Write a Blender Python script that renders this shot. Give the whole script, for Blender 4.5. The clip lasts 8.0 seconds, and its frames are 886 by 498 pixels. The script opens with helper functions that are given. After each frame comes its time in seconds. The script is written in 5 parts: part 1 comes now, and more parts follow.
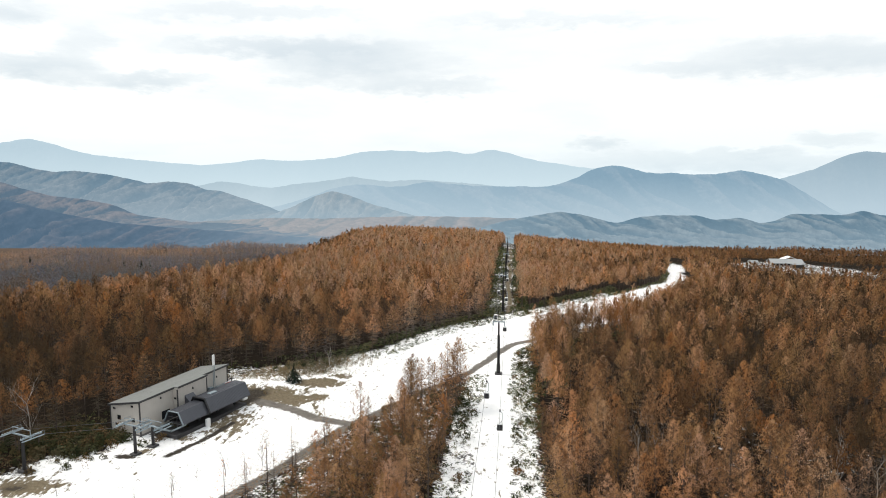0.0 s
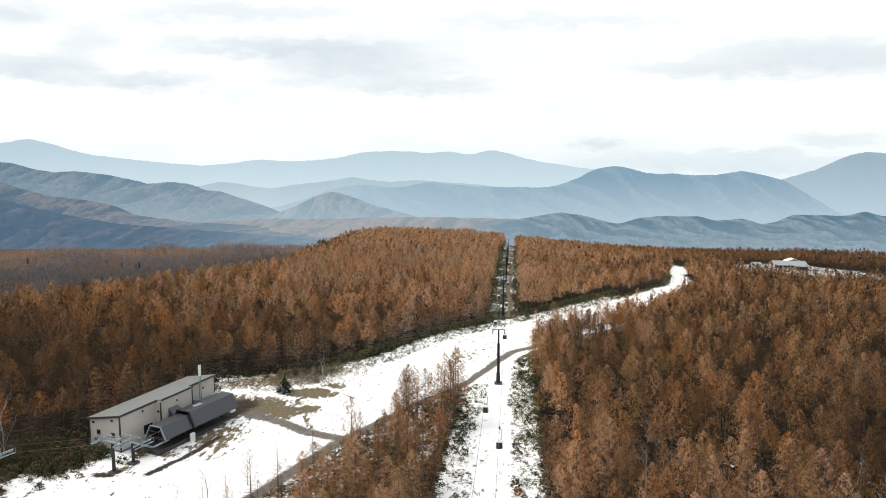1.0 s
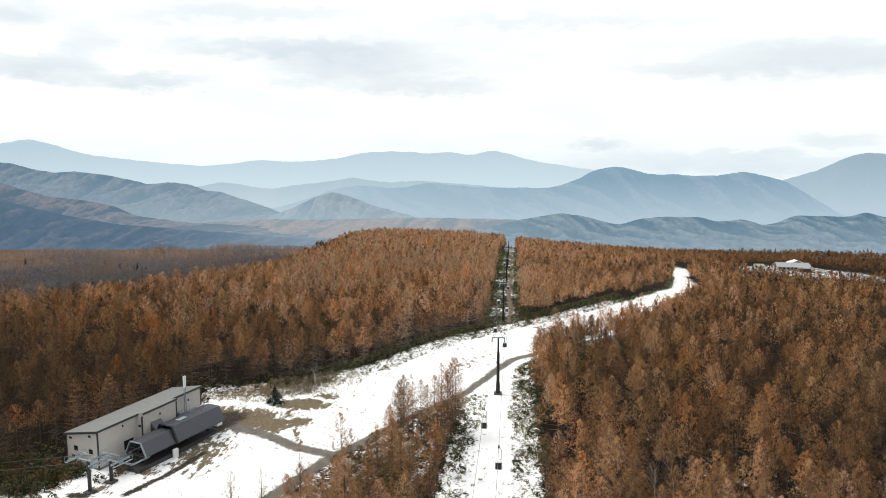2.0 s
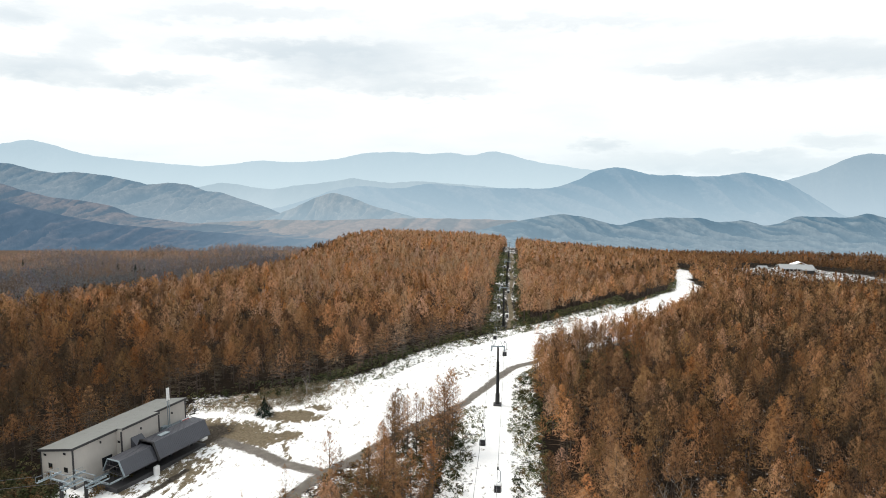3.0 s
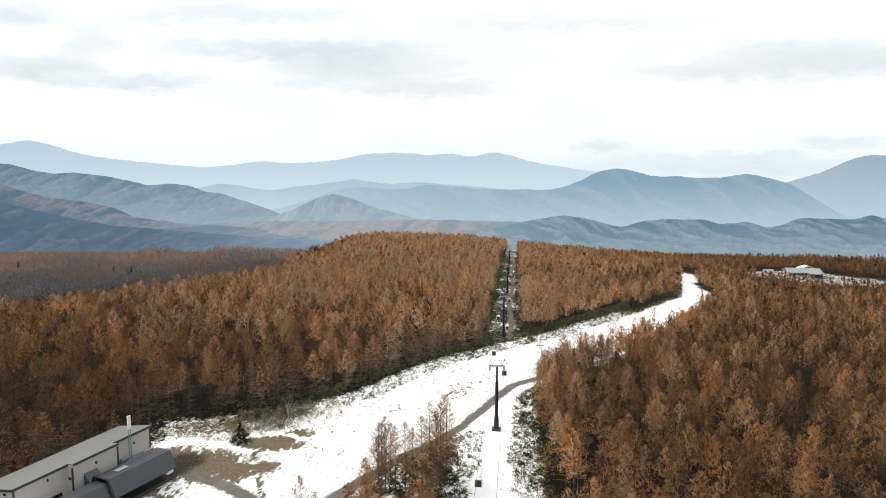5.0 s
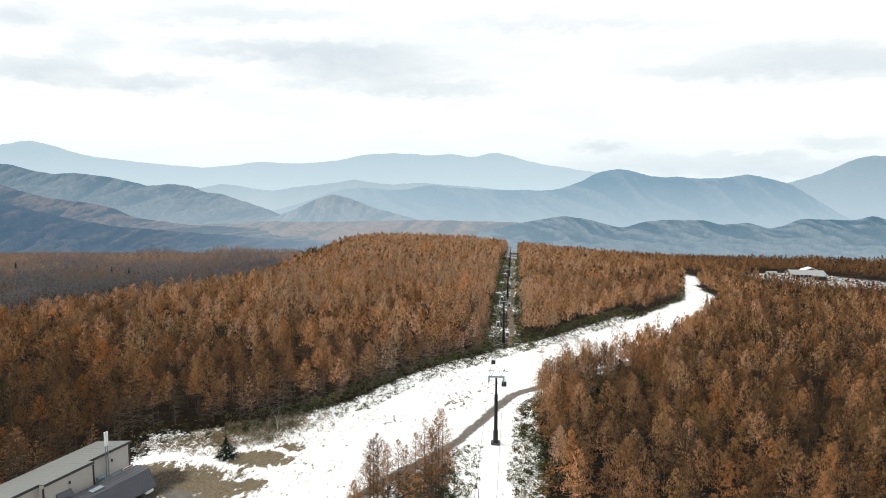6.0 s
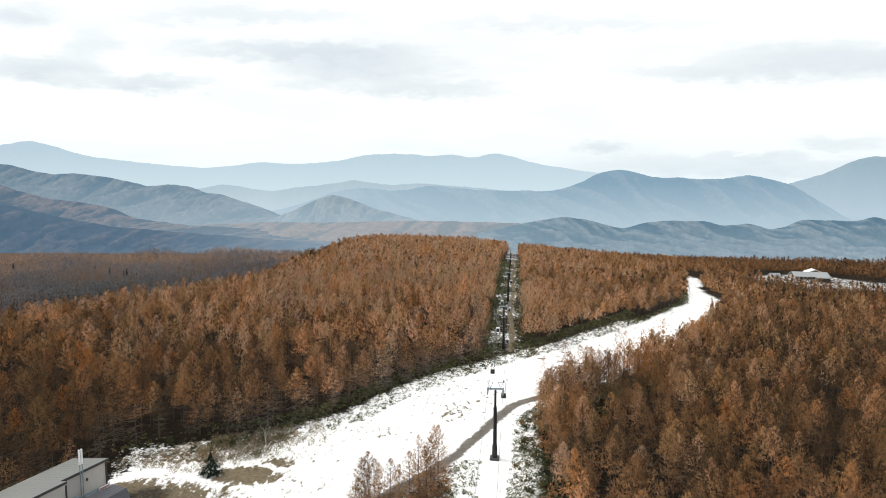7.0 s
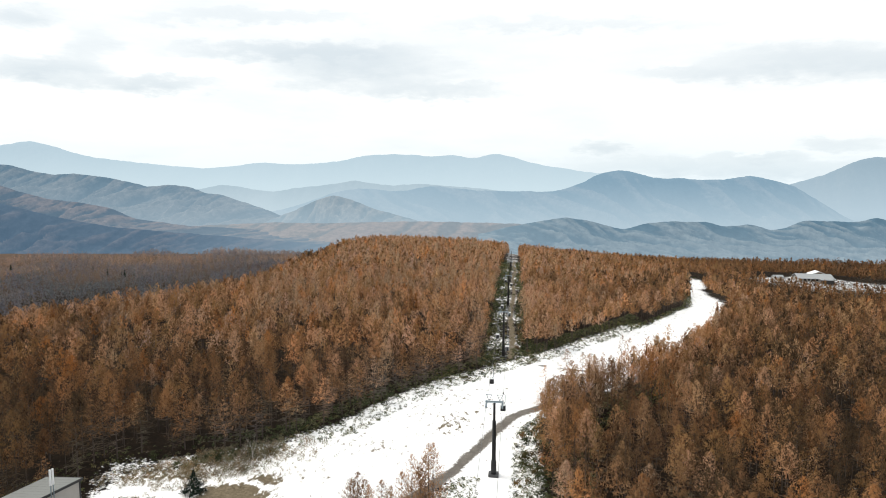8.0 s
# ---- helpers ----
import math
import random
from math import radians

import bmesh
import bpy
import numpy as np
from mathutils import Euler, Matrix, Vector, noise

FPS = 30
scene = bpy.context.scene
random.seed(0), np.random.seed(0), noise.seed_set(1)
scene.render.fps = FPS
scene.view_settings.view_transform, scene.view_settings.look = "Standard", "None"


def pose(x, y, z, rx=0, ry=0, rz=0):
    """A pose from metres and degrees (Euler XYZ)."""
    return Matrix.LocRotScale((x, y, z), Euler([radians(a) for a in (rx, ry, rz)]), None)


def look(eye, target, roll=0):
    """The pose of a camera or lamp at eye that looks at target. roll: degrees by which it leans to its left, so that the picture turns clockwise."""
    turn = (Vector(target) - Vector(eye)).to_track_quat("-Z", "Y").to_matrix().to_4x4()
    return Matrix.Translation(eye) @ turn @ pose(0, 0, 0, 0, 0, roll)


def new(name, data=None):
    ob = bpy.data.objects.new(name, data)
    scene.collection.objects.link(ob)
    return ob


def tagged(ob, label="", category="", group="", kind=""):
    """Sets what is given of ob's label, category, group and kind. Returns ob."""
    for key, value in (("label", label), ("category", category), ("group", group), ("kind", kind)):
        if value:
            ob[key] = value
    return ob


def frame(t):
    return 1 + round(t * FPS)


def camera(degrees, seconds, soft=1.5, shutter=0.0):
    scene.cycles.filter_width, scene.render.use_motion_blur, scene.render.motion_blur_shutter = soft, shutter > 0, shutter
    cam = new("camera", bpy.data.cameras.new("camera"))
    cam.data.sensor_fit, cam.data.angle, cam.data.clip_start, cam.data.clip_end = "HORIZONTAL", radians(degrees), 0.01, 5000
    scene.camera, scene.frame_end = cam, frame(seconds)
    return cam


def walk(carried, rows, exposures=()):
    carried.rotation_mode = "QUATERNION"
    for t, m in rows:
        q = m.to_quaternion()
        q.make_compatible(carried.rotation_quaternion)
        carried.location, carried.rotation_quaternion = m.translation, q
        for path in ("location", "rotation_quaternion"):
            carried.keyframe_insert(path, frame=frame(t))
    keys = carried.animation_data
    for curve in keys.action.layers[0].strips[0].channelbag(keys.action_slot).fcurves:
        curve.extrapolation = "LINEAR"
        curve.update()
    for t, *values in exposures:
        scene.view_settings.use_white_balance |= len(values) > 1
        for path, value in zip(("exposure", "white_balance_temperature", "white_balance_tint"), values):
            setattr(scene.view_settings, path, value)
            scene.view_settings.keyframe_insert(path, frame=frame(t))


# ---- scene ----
# ---- camera: a drone that flies level along the lift line, looking slightly down ----
LENS, TILT, TRAVEL = 70.0, -6.5, 60.0
cam = camera(LENS, 8.0, soft=0.95)


def drone(t):
    s = t / 8.0
    side = TRAVEL * 0.116 * s
    up = TRAVEL * (0.157 * s - 0.008 * (s * s - s))
    ahead = TRAVEL * (0.981 * s - 0.027 * (s * s - s))
    a = radians(-TILT)
    return pose(side, ahead * math.cos(a) + up * math.sin(a), 60 - ahead * math.sin(a) + up * math.cos(a),
                90 + TILT + 0.35 * s, -0.23 * s, 0.43 * s)


walk(cam, [(t, drone(t)) for t in (0, 1, 2, 3, 4, 5, 6, 7, 8)], exposures=[(0, 0.08), (8, 0.08)])

# ---- sky and sun ----
SUN_HEIGHT, SUN_TURN = 46.0, -72.0
world = bpy.data.worlds.new("sky")
scene.world = world
world.use_nodes = True
wt = world.node_tree
wt.nodes.clear()


def node(tree, kind, **values):
    n = tree.nodes.new(kind)
    for key, value in values.items():
        if key in n.inputs:
            n.inputs[key].default_value = value
    return n


def ramp(tree, fac, stops, mode="LINEAR"):
    n = tree.nodes.new("ShaderNodeValToRGB")
    n.color_ramp.interpolation = mode
    while len(n.color_ramp.elements) < len(stops):
        n.color_ramp.elements.new(0.5)
    for e, (at, c) in zip(n.color_ramp.elements, stops):
        e.position, e.color = at, (*c, 1)
    tree.links.new(fac, n.inputs[0])
    return n.outputs[0]


def grey(v):
    return (v, v, v)


def math_node(tree, op, a, b=None, clamp=False):
    n = tree.nodes.new("ShaderNodeMath")
    n.operation, n.use_clamp = op, clamp
    for i, v in enumerate((a, b)):
        if v is None:
            continue
        if isinstance(v, (int, float)):
            n.inputs[i].default_value = v
        else:
            tree.links.new(v, n.inputs[i])
    return n.outputs[0]


def mixed(tree, fac, a, b, blend="MIX"):
    n = tree.nodes.new("ShaderNodeMix")
    n.data_type, n.blend_type = "RGBA", blend
    for socket, v in ((n.inputs[0], fac), (n.inputs[6], a), (n.inputs[7], b)):
        if isinstance(v, tuple):
            socket.default_value = (*v, 1)
        elif isinstance(v, (int, float)):
            socket.default_value = v
        else:
            tree.links.new(v, socket)
    return n.outputs[2]


def noise_of(tree, vector, scale, detail=4.0, rough=0.55, stretch=None, shift=(0, 0, 0)):
    m = tree.nodes.new("ShaderNodeMapping")
    m.inputs["Scale"].default_value = stretch or (1, 1, 1)
    m.inputs["Location"].default_value = shift
    tree.links.new(vector, m.inputs["Vector"])
    n = node(tree, "ShaderNodeTexNoise", Scale=scale, Detail=detail, Roughness=rough)
    tree.links.new(m.outputs[0], n.inputs["Vector"])
    return n.outputs["Fac"]


def bearing(u, v):
    """Bearing and rise per unit of distance from two picture-like angles, for the skyline lists below."""
    a = radians(-TILT)
    x, y = (u - 784) / 1120.0, (441 - v) / 1120.0
    ahead = math.cos(a) + y * math.sin(a)
    return x / ahead, (-math.sin(a) + y * math.cos(a)) / ahead


CLOUDS = [(55, 118, 120, 24, 0.75), (235, 142, 140, 16, 0.6), (15, 25, 70, 20, 0.5), (150, 78, 46, 34, 0.3), (470, 84, 190, 17, 0.55), (625, 112, 160, 40, 0.62),
          (750, 154, 150, 18, 0.45), (1450, 100, 200, 34, 0.55), (1245, 124, 130, 15, 0.3), (1066, 252, 40, 14, 0.36), (1350, 268, 90, 12, 0.25),
          (1478, 246, 70, 15, 0.25), (1290, 290, 330, 24, 0.3), (430, 22, 230, 13, 0.22), (1010, 34, 260, 16, 0.2)]


def make_sky():
    """A thin bright overcast: broken grey-blue cloud streaks, whiter low down."""
    coords = wt.nodes.new("ShaderNodeTexCoord").outputs["Generated"]
    sky = wt.nodes.new("ShaderNodeTexSky")
    sky.sky_type, sky.sun_disc = "NISHITA", False
    sky.sun_elevation, sky.sun_rotation = radians(SUN_HEIGHT), radians(SUN_TURN)
    sky.air_density, sky.dust_density = 1.0, 3.0
    dim = mixed(wt, 1.0, sky.outputs[0], (0.09, 0.09, 0.09), "MULTIPLY")
    split = wt.nodes.new("ShaderNodeSeparateXYZ")
    wt.links.new(coords, split.inputs[0])
    streaks = noise_of(wt, coords, 3.2, 6.0, 0.58, (1.0, 1.0, 5.0), (1.75, 0.4, 0.65))
    veil = noise_of(wt, coords, 9.0, 5.0, 0.62, (1.0, 1.0, 4.0), (0.2, 3.1, 0.0))
    wisps = noise_of(wt, coords, 26.0, 4.0, 0.6, (1.0, 1.0, 3.0), (2.2, 1.1, 0.0))
    ahead = math_node(wt, "MAXIMUM", split.outputs[1], 0.15)
    flat = wt.nodes.new("ShaderNodeCombineXYZ")
    wt.links.new(math_node(wt, "ADD", math_node(wt, "DIVIDE", split.outputs[0], ahead), math_node(wt, "MULTIPLY", math_node(wt, "SUBTRACT", veil, 0.5), 0.16)), flat.inputs[0])
    wt.links.new(math_node(wt, "ADD", math_node(wt, "DIVIDE", split.outputs[2], ahead), math_node(wt, "MULTIPLY", math_node(wt, "SUBTRACT", wisps, 0.5), 0.045)), flat.inputs[1])
    total_cloud = math_node(wt, "MULTIPLY", math_node(wt, "SUBTRACT", streaks, 0.5), 0.55)
    for u, v, ru, rv, weight in CLOUDS:
        a, e = bearing(u, v)
        m = wt.nodes.new("ShaderNodeMapping")
        sx, sy = 1120.0 / ru, 1120.0 / rv
        m.inputs["Scale"].default_value, m.inputs["Location"].default_value = (sx, sy, 0), (-a * sx, -e * sy, 0)
        wt.links.new(flat.outputs[0], m.inputs["Vector"])
        size = wt.nodes.new("ShaderNodeVectorMath")
        size.operation = "LENGTH"
        wt.links.new(m.outputs[0], size.inputs[0])
        soft = node(wt, "ShaderNodeMapRange")
        soft.interpolation_type = "SMOOTHSTEP"
        soft.inputs["From Min"].default_value, soft.inputs["From Max"].default_value = 0.1, 1.35
        soft.inputs["To Min"].default_value, soft.inputs["To Max"].default_value = weight, 0.0
        wt.links.new(size.outputs["Value"], soft.inputs["Value"])
        total_cloud = math_node(wt, "ADD", total_cloud, soft.outputs[0])
    cloud = ramp(wt, math_node(wt, "MULTIPLY", total_cloud, math_node(wt, "ADD", math_node(wt, "MULTIPLY", wisps, 0.9), 0.55)),
                 [(0.0, (1.05, 1.075, 1.08)), (0.14, (0.93, 0.975, 0.99)), (0.4, (0.835, 0.895, 0.925)), (0.8, (0.74, 0.815, 0.86))])
    low = ramp(wt, split.outputs[2], [(0.0, (0.9, 0.965, 1.0)), (0.09, grey(1.0))])
    cloud = mixed(wt, 1.0, cloud, low, "MULTIPLY")
    total = mixed(wt, 0.9, dim, cloud)
    back = node(wt, "ShaderNodeBackground", Strength=1.0)
    wt.links.new(total, back.inputs[0])
    wt.links.new(back.outputs[0], wt.nodes.new("ShaderNodeOutputWorld").inputs[0])


make_sky()
sun = bpy.data.lights.new("sun", "SUN")
sun.energy, sun.angle, sun.color = 2.3, radians(30), (1.0, 0.93, 0.82)
st, sh = radians(SUN_TURN), radians(SUN_HEIGHT)
new("sun", sun).matrix_world = look((0, 0, 0), (-math.sin(st) * math.cos(sh), -math.cos(st) * math.cos(sh), -math.sin(sh)))


# ---- materials ----
def material(name, rough=0.8, metal=0.0):
    m = bpy.data.materials.new(name)
    m.use_nodes = True
    t = m.node_tree
    b = t.nodes["Principled BSDF"]
    b.inputs["Roughness"].default_value, b.inputs["Metallic"].default_value = rough, metal
    return m, t, b


def place_of(tree):
    return tree.nodes.new("ShaderNodeNewGeometry").outputs["Position"]


def object_place(tree):
    return tree.nodes.new("ShaderNodeTexCoord").outputs["Object"]


def value_of(tree, name):
    n = tree.nodes.new("ShaderNodeAttribute")
    n.attribute_name = name
    return n.outputs["Fac"]


def bump(tree, b, height, strength, distance):
    n = node(tree, "ShaderNodeBump", Strength=strength, Distance=distance)
    tree.links.new(height, n.inputs["Height"])
    tree.links.new(n.outputs[0], b.inputs["Normal"])


def worn(name, colour, rough=0.6, metal=0.0, spread=0.25, scale=0.6, ribs=0.0):
    """A painted or metal surface with stains at two scales."""
    m, t, b = material(name, rough, metal)
    p = object_place(t)
    big, small = noise_of(t, p, scale, 5, 0.6), noise_of(t, p, scale * 9, 4, 0.6, (1, 1, 0.25))
    both = math_node(t, "ADD", math_node(t, "MULTIPLY", big, 0.6), math_node(t, "MULTIPLY", small, 0.4))
    lo, hi = [tuple(c * k for c in colour) for k in (1 - spread, 1 + spread)]
    t.links.new(ramp(t, both, [(0.3, lo), (0.7, hi)]), b.inputs["Base Color"])
    t.links.new(ramp(t, big, [(0.3, grey(rough * 0.85)), (0.7, grey(min(1, rough * 1.15)))]), b.inputs["Roughness"])
    bump(t, b, small, 0.15, 0.02)
    return m


def ground_material():
    m, t, b = material("snowy_ground", 0.95)
    b.inputs["Specular IOR Level"].default_value = 0.05
    p = place_of(t)
    fine, mid, big = noise_of(t, p, 1.6, 6, 0.65), noise_of(t, p, 0.35, 5, 0.6), noise_of(t, p, 0.06, 4, 0.55)
    grit = noise_of(t, p, 6.0, 4, 0.7)
    # Leaf litter, taken nearly black for the shade under the larches.
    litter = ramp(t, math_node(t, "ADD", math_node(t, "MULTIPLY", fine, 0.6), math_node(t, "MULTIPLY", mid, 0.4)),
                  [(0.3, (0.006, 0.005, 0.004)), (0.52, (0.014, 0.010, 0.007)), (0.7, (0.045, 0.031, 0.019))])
    grass = ramp(t, math_node(t, "ADD", math_node(t, "MULTIPLY", fine, 0.5), math_node(t, "MULTIPLY", grit, 0.5)),
                 [(0.32, (0.065, 0.055, 0.036)), (0.5, (0.15, 0.122, 0.082)), (0.68, (0.26, 0.215, 0.155))])
    gravel = ramp(t, math_node(t, "ADD", math_node(t, "MULTIPLY", mid, 0.5), math_node(t, "MULTIPLY", grit, 0.5)),
                  [(0.3, (0.085, 0.076, 0.068)), (0.52, (0.155, 0.141, 0.126)), (0.72, (0.26, 0.242, 0.22))])
    snow = ramp(t, mid, [(0.3, (0.85, 0.86, 0.865)), (0.6, (0.92, 0.92, 0.918))])

    def edge(attribute, texture, amount, sharp):
        v = math_node(t, "ADD", value_of(t, attribute), math_node(t, "MULTIPLY", math_node(t, "SUBTRACT", texture, 0.5), amount))
        return math_node(t, "MULTIPLY", math_node(t, "SUBTRACT", v, 0.5 - 0.5 / sharp), sharp, True)

    streaky = noise_of(t, p, 0.55, 6, 0.65, (1.6, 0.75, 1.0), (3, 7, 0))
    mottle = math_node(t, "ADD", math_node(t, "MULTIPLY", fine, 0.55), math_node(t, "MULTIPLY", mid, 0.45))
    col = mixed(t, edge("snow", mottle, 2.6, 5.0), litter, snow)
    col = mixed(t, edge("bare", streaky, 2.4, 5.0), col, grass)
    col = mixed(t, edge("road", mottle, 1.6, 4.0), col, gravel)
    dirt = ramp(t, fine, [(0.35, (0.022, 0.019, 0.016)), (0.65, (0.07, 0.06, 0.048))])
    col = mixed(t, edge("mud", mottle, 1.8, 4.0), col, dirt)
    woods = ramp(t, math_node(t, "ADD", math_node(t, "MULTIPLY", big, 0.5), math_node(t, "MULTIPLY", mid, 0.5)),
                 [(0.35, (0.045, 0.034, 0.03)), (0.6, (0.12, 0.075, 0.048))])
    col = mixed(t, value_of(t, "far"), col, woods)
    t.links.new(col, b.inputs["Base Color"])
    bump(t, b, mottle, 0.6, 0.5)
    return m


def larch_material(name, stops, gloss=0.9, hues=((0.94, 0.98, 1.07), (0.94, 1.02, 0.92), (1.05, 0.98, 0.90), (1.25, 0.98, 0.66))):
    m, t, b = material(name, gloss)
    tint = math_node(t, "ADD", value_of(t, "tint"), math_node(t, "MULTIPLY", value_of(t, "own"), t.nodes.new("ShaderNodeObjectInfo").outputs["Random"]))
    col = ramp(t, tint, stops)
    kind = math_node(t, "FRACT", math_node(t, "MULTIPLY", tint, 53.7))
    col = mixed(t, 1.0, col, ramp(t, kind, [(0.0, hues[0]), (0.25, (1.0, 1.0, 1.0)), (0.5, hues[1]), (0.75, (1.0, 1.0, 1.0)), (0.88, hues[2]), (1.0, hues[3])]), "MULTIPLY")
    twig = t.nodes.new("ShaderNodeNewGeometry").outputs["Random Per Island"]
    col = mixed(t, 1.0, col, ramp(t, twig, [(0, grey(0.9)), (1, grey(1.1))]), "MULTIPLY")
    patch = noise_of(t, place_of(t), 0.035, 3, 0.5)
    col = mixed(t, 1.0, col, ramp(t, patch, [(0.35, (0.84, 0.88, 0.94)), (0.65, (1.14, 1.07, 0.97))]), "MULTIPLY")
    t.links.new(col, b.inputs["Base Color"])
    b.inputs["Specular IOR Level"].default_value = 0.1
    thin = t.nodes.new("ShaderNodeBsdfTranslucent")
    t.links.new(col, thin.inputs[0])
    both = node(t, "ShaderNodeMixShader", Fac=0.18)
    t.links.new(b.outputs[0], both.inputs[1])
    t.links.new(thin.outputs[0], both.inputs[2])
    t.links.new(both.outputs[0], t.nodes["Material Output"].inputs[0])
    return m


GROUND = ground_material()
# Stops from 0.75 to 0.92 lean pale pink, for haze on far woods.
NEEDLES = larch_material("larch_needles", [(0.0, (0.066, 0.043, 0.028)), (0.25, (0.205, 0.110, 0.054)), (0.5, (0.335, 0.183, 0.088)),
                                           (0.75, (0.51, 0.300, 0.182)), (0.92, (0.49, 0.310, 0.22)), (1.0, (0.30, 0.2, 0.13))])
# Needle colours darkened, to paint shade inside the crowns.
SHADED_TWIGS = larch_material("shaded_larch_twigs", [(0.0, (0.028, 0.016, 0.011)), (0.3, (0.105, 0.055, 0.029)), (0.7, (0.19, 0.105, 0.058)), (1.0, (0.26, 0.145, 0.075))])
# Leafless woods with the blue-grey of far haze mixed into their colour.
HAZY_BAREWOOD = larch_material("hazy_bare_woods", [(0.0, (0.135, 0.135, 0.16)), (0.55, (0.19, 0.175, 0.19)), (0.75, (0.33, 0.235, 0.195)), (1.0, (0.35, 0.235, 0.175))])
BARK = worn("larch_bark", (0.075, 0.057, 0.047), 0.9, 0, 0.4, 3)
GREEN = larch_material("bamboo_grass", [(0, (0.05, 0.066, 0.030)), (0.5, (0.098, 0.115, 0.054)), (1, (0.23, 0.215, 0.125))])
EVERGREEN = larch_material("evergreen_leaves", [(0, (0.032, 0.038, 0.019)), (0.6, (0.062, 0.066, 0.031)), (0.8, (0.10, 0.08, 0.042)), (1, (0.17, 0.108, 0.058))])
DRY = larch_material("dry_brush", [(0, (0.17, 0.13, 0.085)), (0.5, (0.28, 0.22, 0.15)), (1, (0.16, 0.155, 0.09))])
BRUSHWOOD = larch_material("brushwood", [(0, (0.06, 0.05, 0.028)), (0.5, (0.10, 0.072, 0.04)), (1, (0.16, 0.095, 0.05))])
SPRUCE = larch_material("spruce_needles", [(0, (0.015, 0.024, 0.016)), (1, (0.03, 0.042, 0.026))])
DEADWOOD = larch_material("dead_branches", [(0.0, (0.14, 0.115, 0.098)), (1.0, (0.24, 0.195, 0.165))])
BIRCH = worn("birch_bark", (0.42, 0.39, 0.36), 0.85, 0, 0.35, 2)
CLADDING = worn("beige_cladding", (0.46, 0.435, 0.40), 0.65, 0, 0.08, 0.25)
ROOF = worn("grey_roof_sheet", (0.15, 0.157, 0.15), 0.6, 0.1, 0.12, 0.3)
TRIM = worn("dark_trim", (0.035, 0.035, 0.038), 0.5, 0, 0.3)
GLASS = worn("dark_window_glass", (0.015, 0.018, 0.02), 0.12, 0, 0.3)
BARREL = worn("dark_grey_sheet", (0.07, 0.074, 0.088), 0.38, 0.25, 0.12, 0.4)
STEEL = worn("blue_grey_steel", (0.24, 0.29, 0.32), 0.5, 0.4, 0.2)
BLACK = worn("dark_painted_steel", (0.014, 0.014, 0.016), 0.5, 0.2, 0.3)
WHITE = worn("white_paint", (0.72, 0.73, 0.73), 0.55, 0, 0.08)
RED = worn("faded_red_paint", (0.42, 0.09, 0.08), 0.6, 0, 0.15)
CONCRETE = worn("concrete", (0.16, 0.155, 0.15), 0.9, 0, 0.25, 0.8)
ROPE = worn("steel_rope", (0.11, 0.11, 0.12), 0.5, 0.5, 0.2)
METALROOF = worn("pale_roof_sheet", (0.30, 0.315, 0.32), 0.5, 0.1, 0.12, 0.1)
SNOWCAP = worn("settled_snow", (0.82, 0.83, 0.84), 0.9, 0, 0.03)

# ---- plan ----
def soft_plus(u, w):
    return w * np.logaddexp(0, u / w)


def sigmoid(u):
    return 1 / (1 + np.exp(-np.clip(u, -60, 60)))


def lift_x(y):
    """The gondola line in plan."""
    return 17.2 + (y - 191.0) * 0.1095


def height(x, y):
    """The ground: a flat shoulder that falls away ahead, to the right and over a brow on the left."""
    x, y = np.asarray(x, float), np.asarray(y, float)
    z = -0.052 * soft_plus(y - 300, 50) + 11 * np.exp(-((x + 75) / 170) ** 2 - ((y - 760) / 260) ** 2)
    z = z - 0.085 * soft_plus(x - 45, 25) + 0.08 * soft_plus(x - 430, 40)
    z = z - 17 * np.exp(-((x - 370) / 130) ** 2 - ((y - 635) / 90) ** 2) + 12 * sigmoid((y - 880) / 40) * sigmoid((x - 380) / 70)
    brow = -118 - 0.68 * soft_plus(440 - y, 30) - x
    z = z - (45 * sigmoid((brow - 30) / 16) + 25 * sigmoid((brow - 220) / 80)) * sigmoid((y - 40) / 80)
    z = z - 0.13 * soft_plus(y - 1000 - 520 * sigmoid((brow - 150) / 50), 70) + 0.16 * soft_plus(y - 2300, 200)
    z = z + 9.5 * np.exp(-((x - 425) / 75) ** 2 - ((y - 790) / 48) ** 2)
    z = z + 0.032 * soft_plus(y - 700, 60) * sigmoid((brow - 150) / 50)
    z = z + 0.35 * np.sin(x * 0.11 + 1.0) * np.sin(y * 0.083) + 0.15 * np.sin(x * 0.31) * np.sin(y * 0.27 + 2)
    return z


def near_path(x, y, pts):
    """Distance in plan to a line through points."""
    best = np.full(np.shape(x), 1e9)
    for (ax, ay), (bx, by) in zip(pts[:-1], pts[1:]):
        dx, dy = bx - ax, by - ay
        k = np.clip(((x - ax) * dx + (y - ay) * dy) / (dx * dx + dy * dy), 0, 1)
        best = np.minimum(best, np.hypot(x - ax - k * dx, y - ay - k * dy))
    return best


def inside(x, y, pts):
    """True where a point of the plan lies in a polygon."""
    hit = np.zeros(np.shape(x), bool)
    for (ax, ay), (bx, by) in zip(pts, pts[1:] + pts[:1]):
        cross = (ay > y) != (by > y)
        with np.errstate(divide="ignore", invalid="ignore"):
            hit ^= cross & (x < (bx - ax) * (y - ay) / (by - ay + 1e-12) + ax)
    return hit


def signed(x, y, pts):
    """Distance to a polygon's rim, positive inside."""
    d = near_path(x, y, pts + pts[:1])
    return np.where(inside(x, y, pts), d, -d)


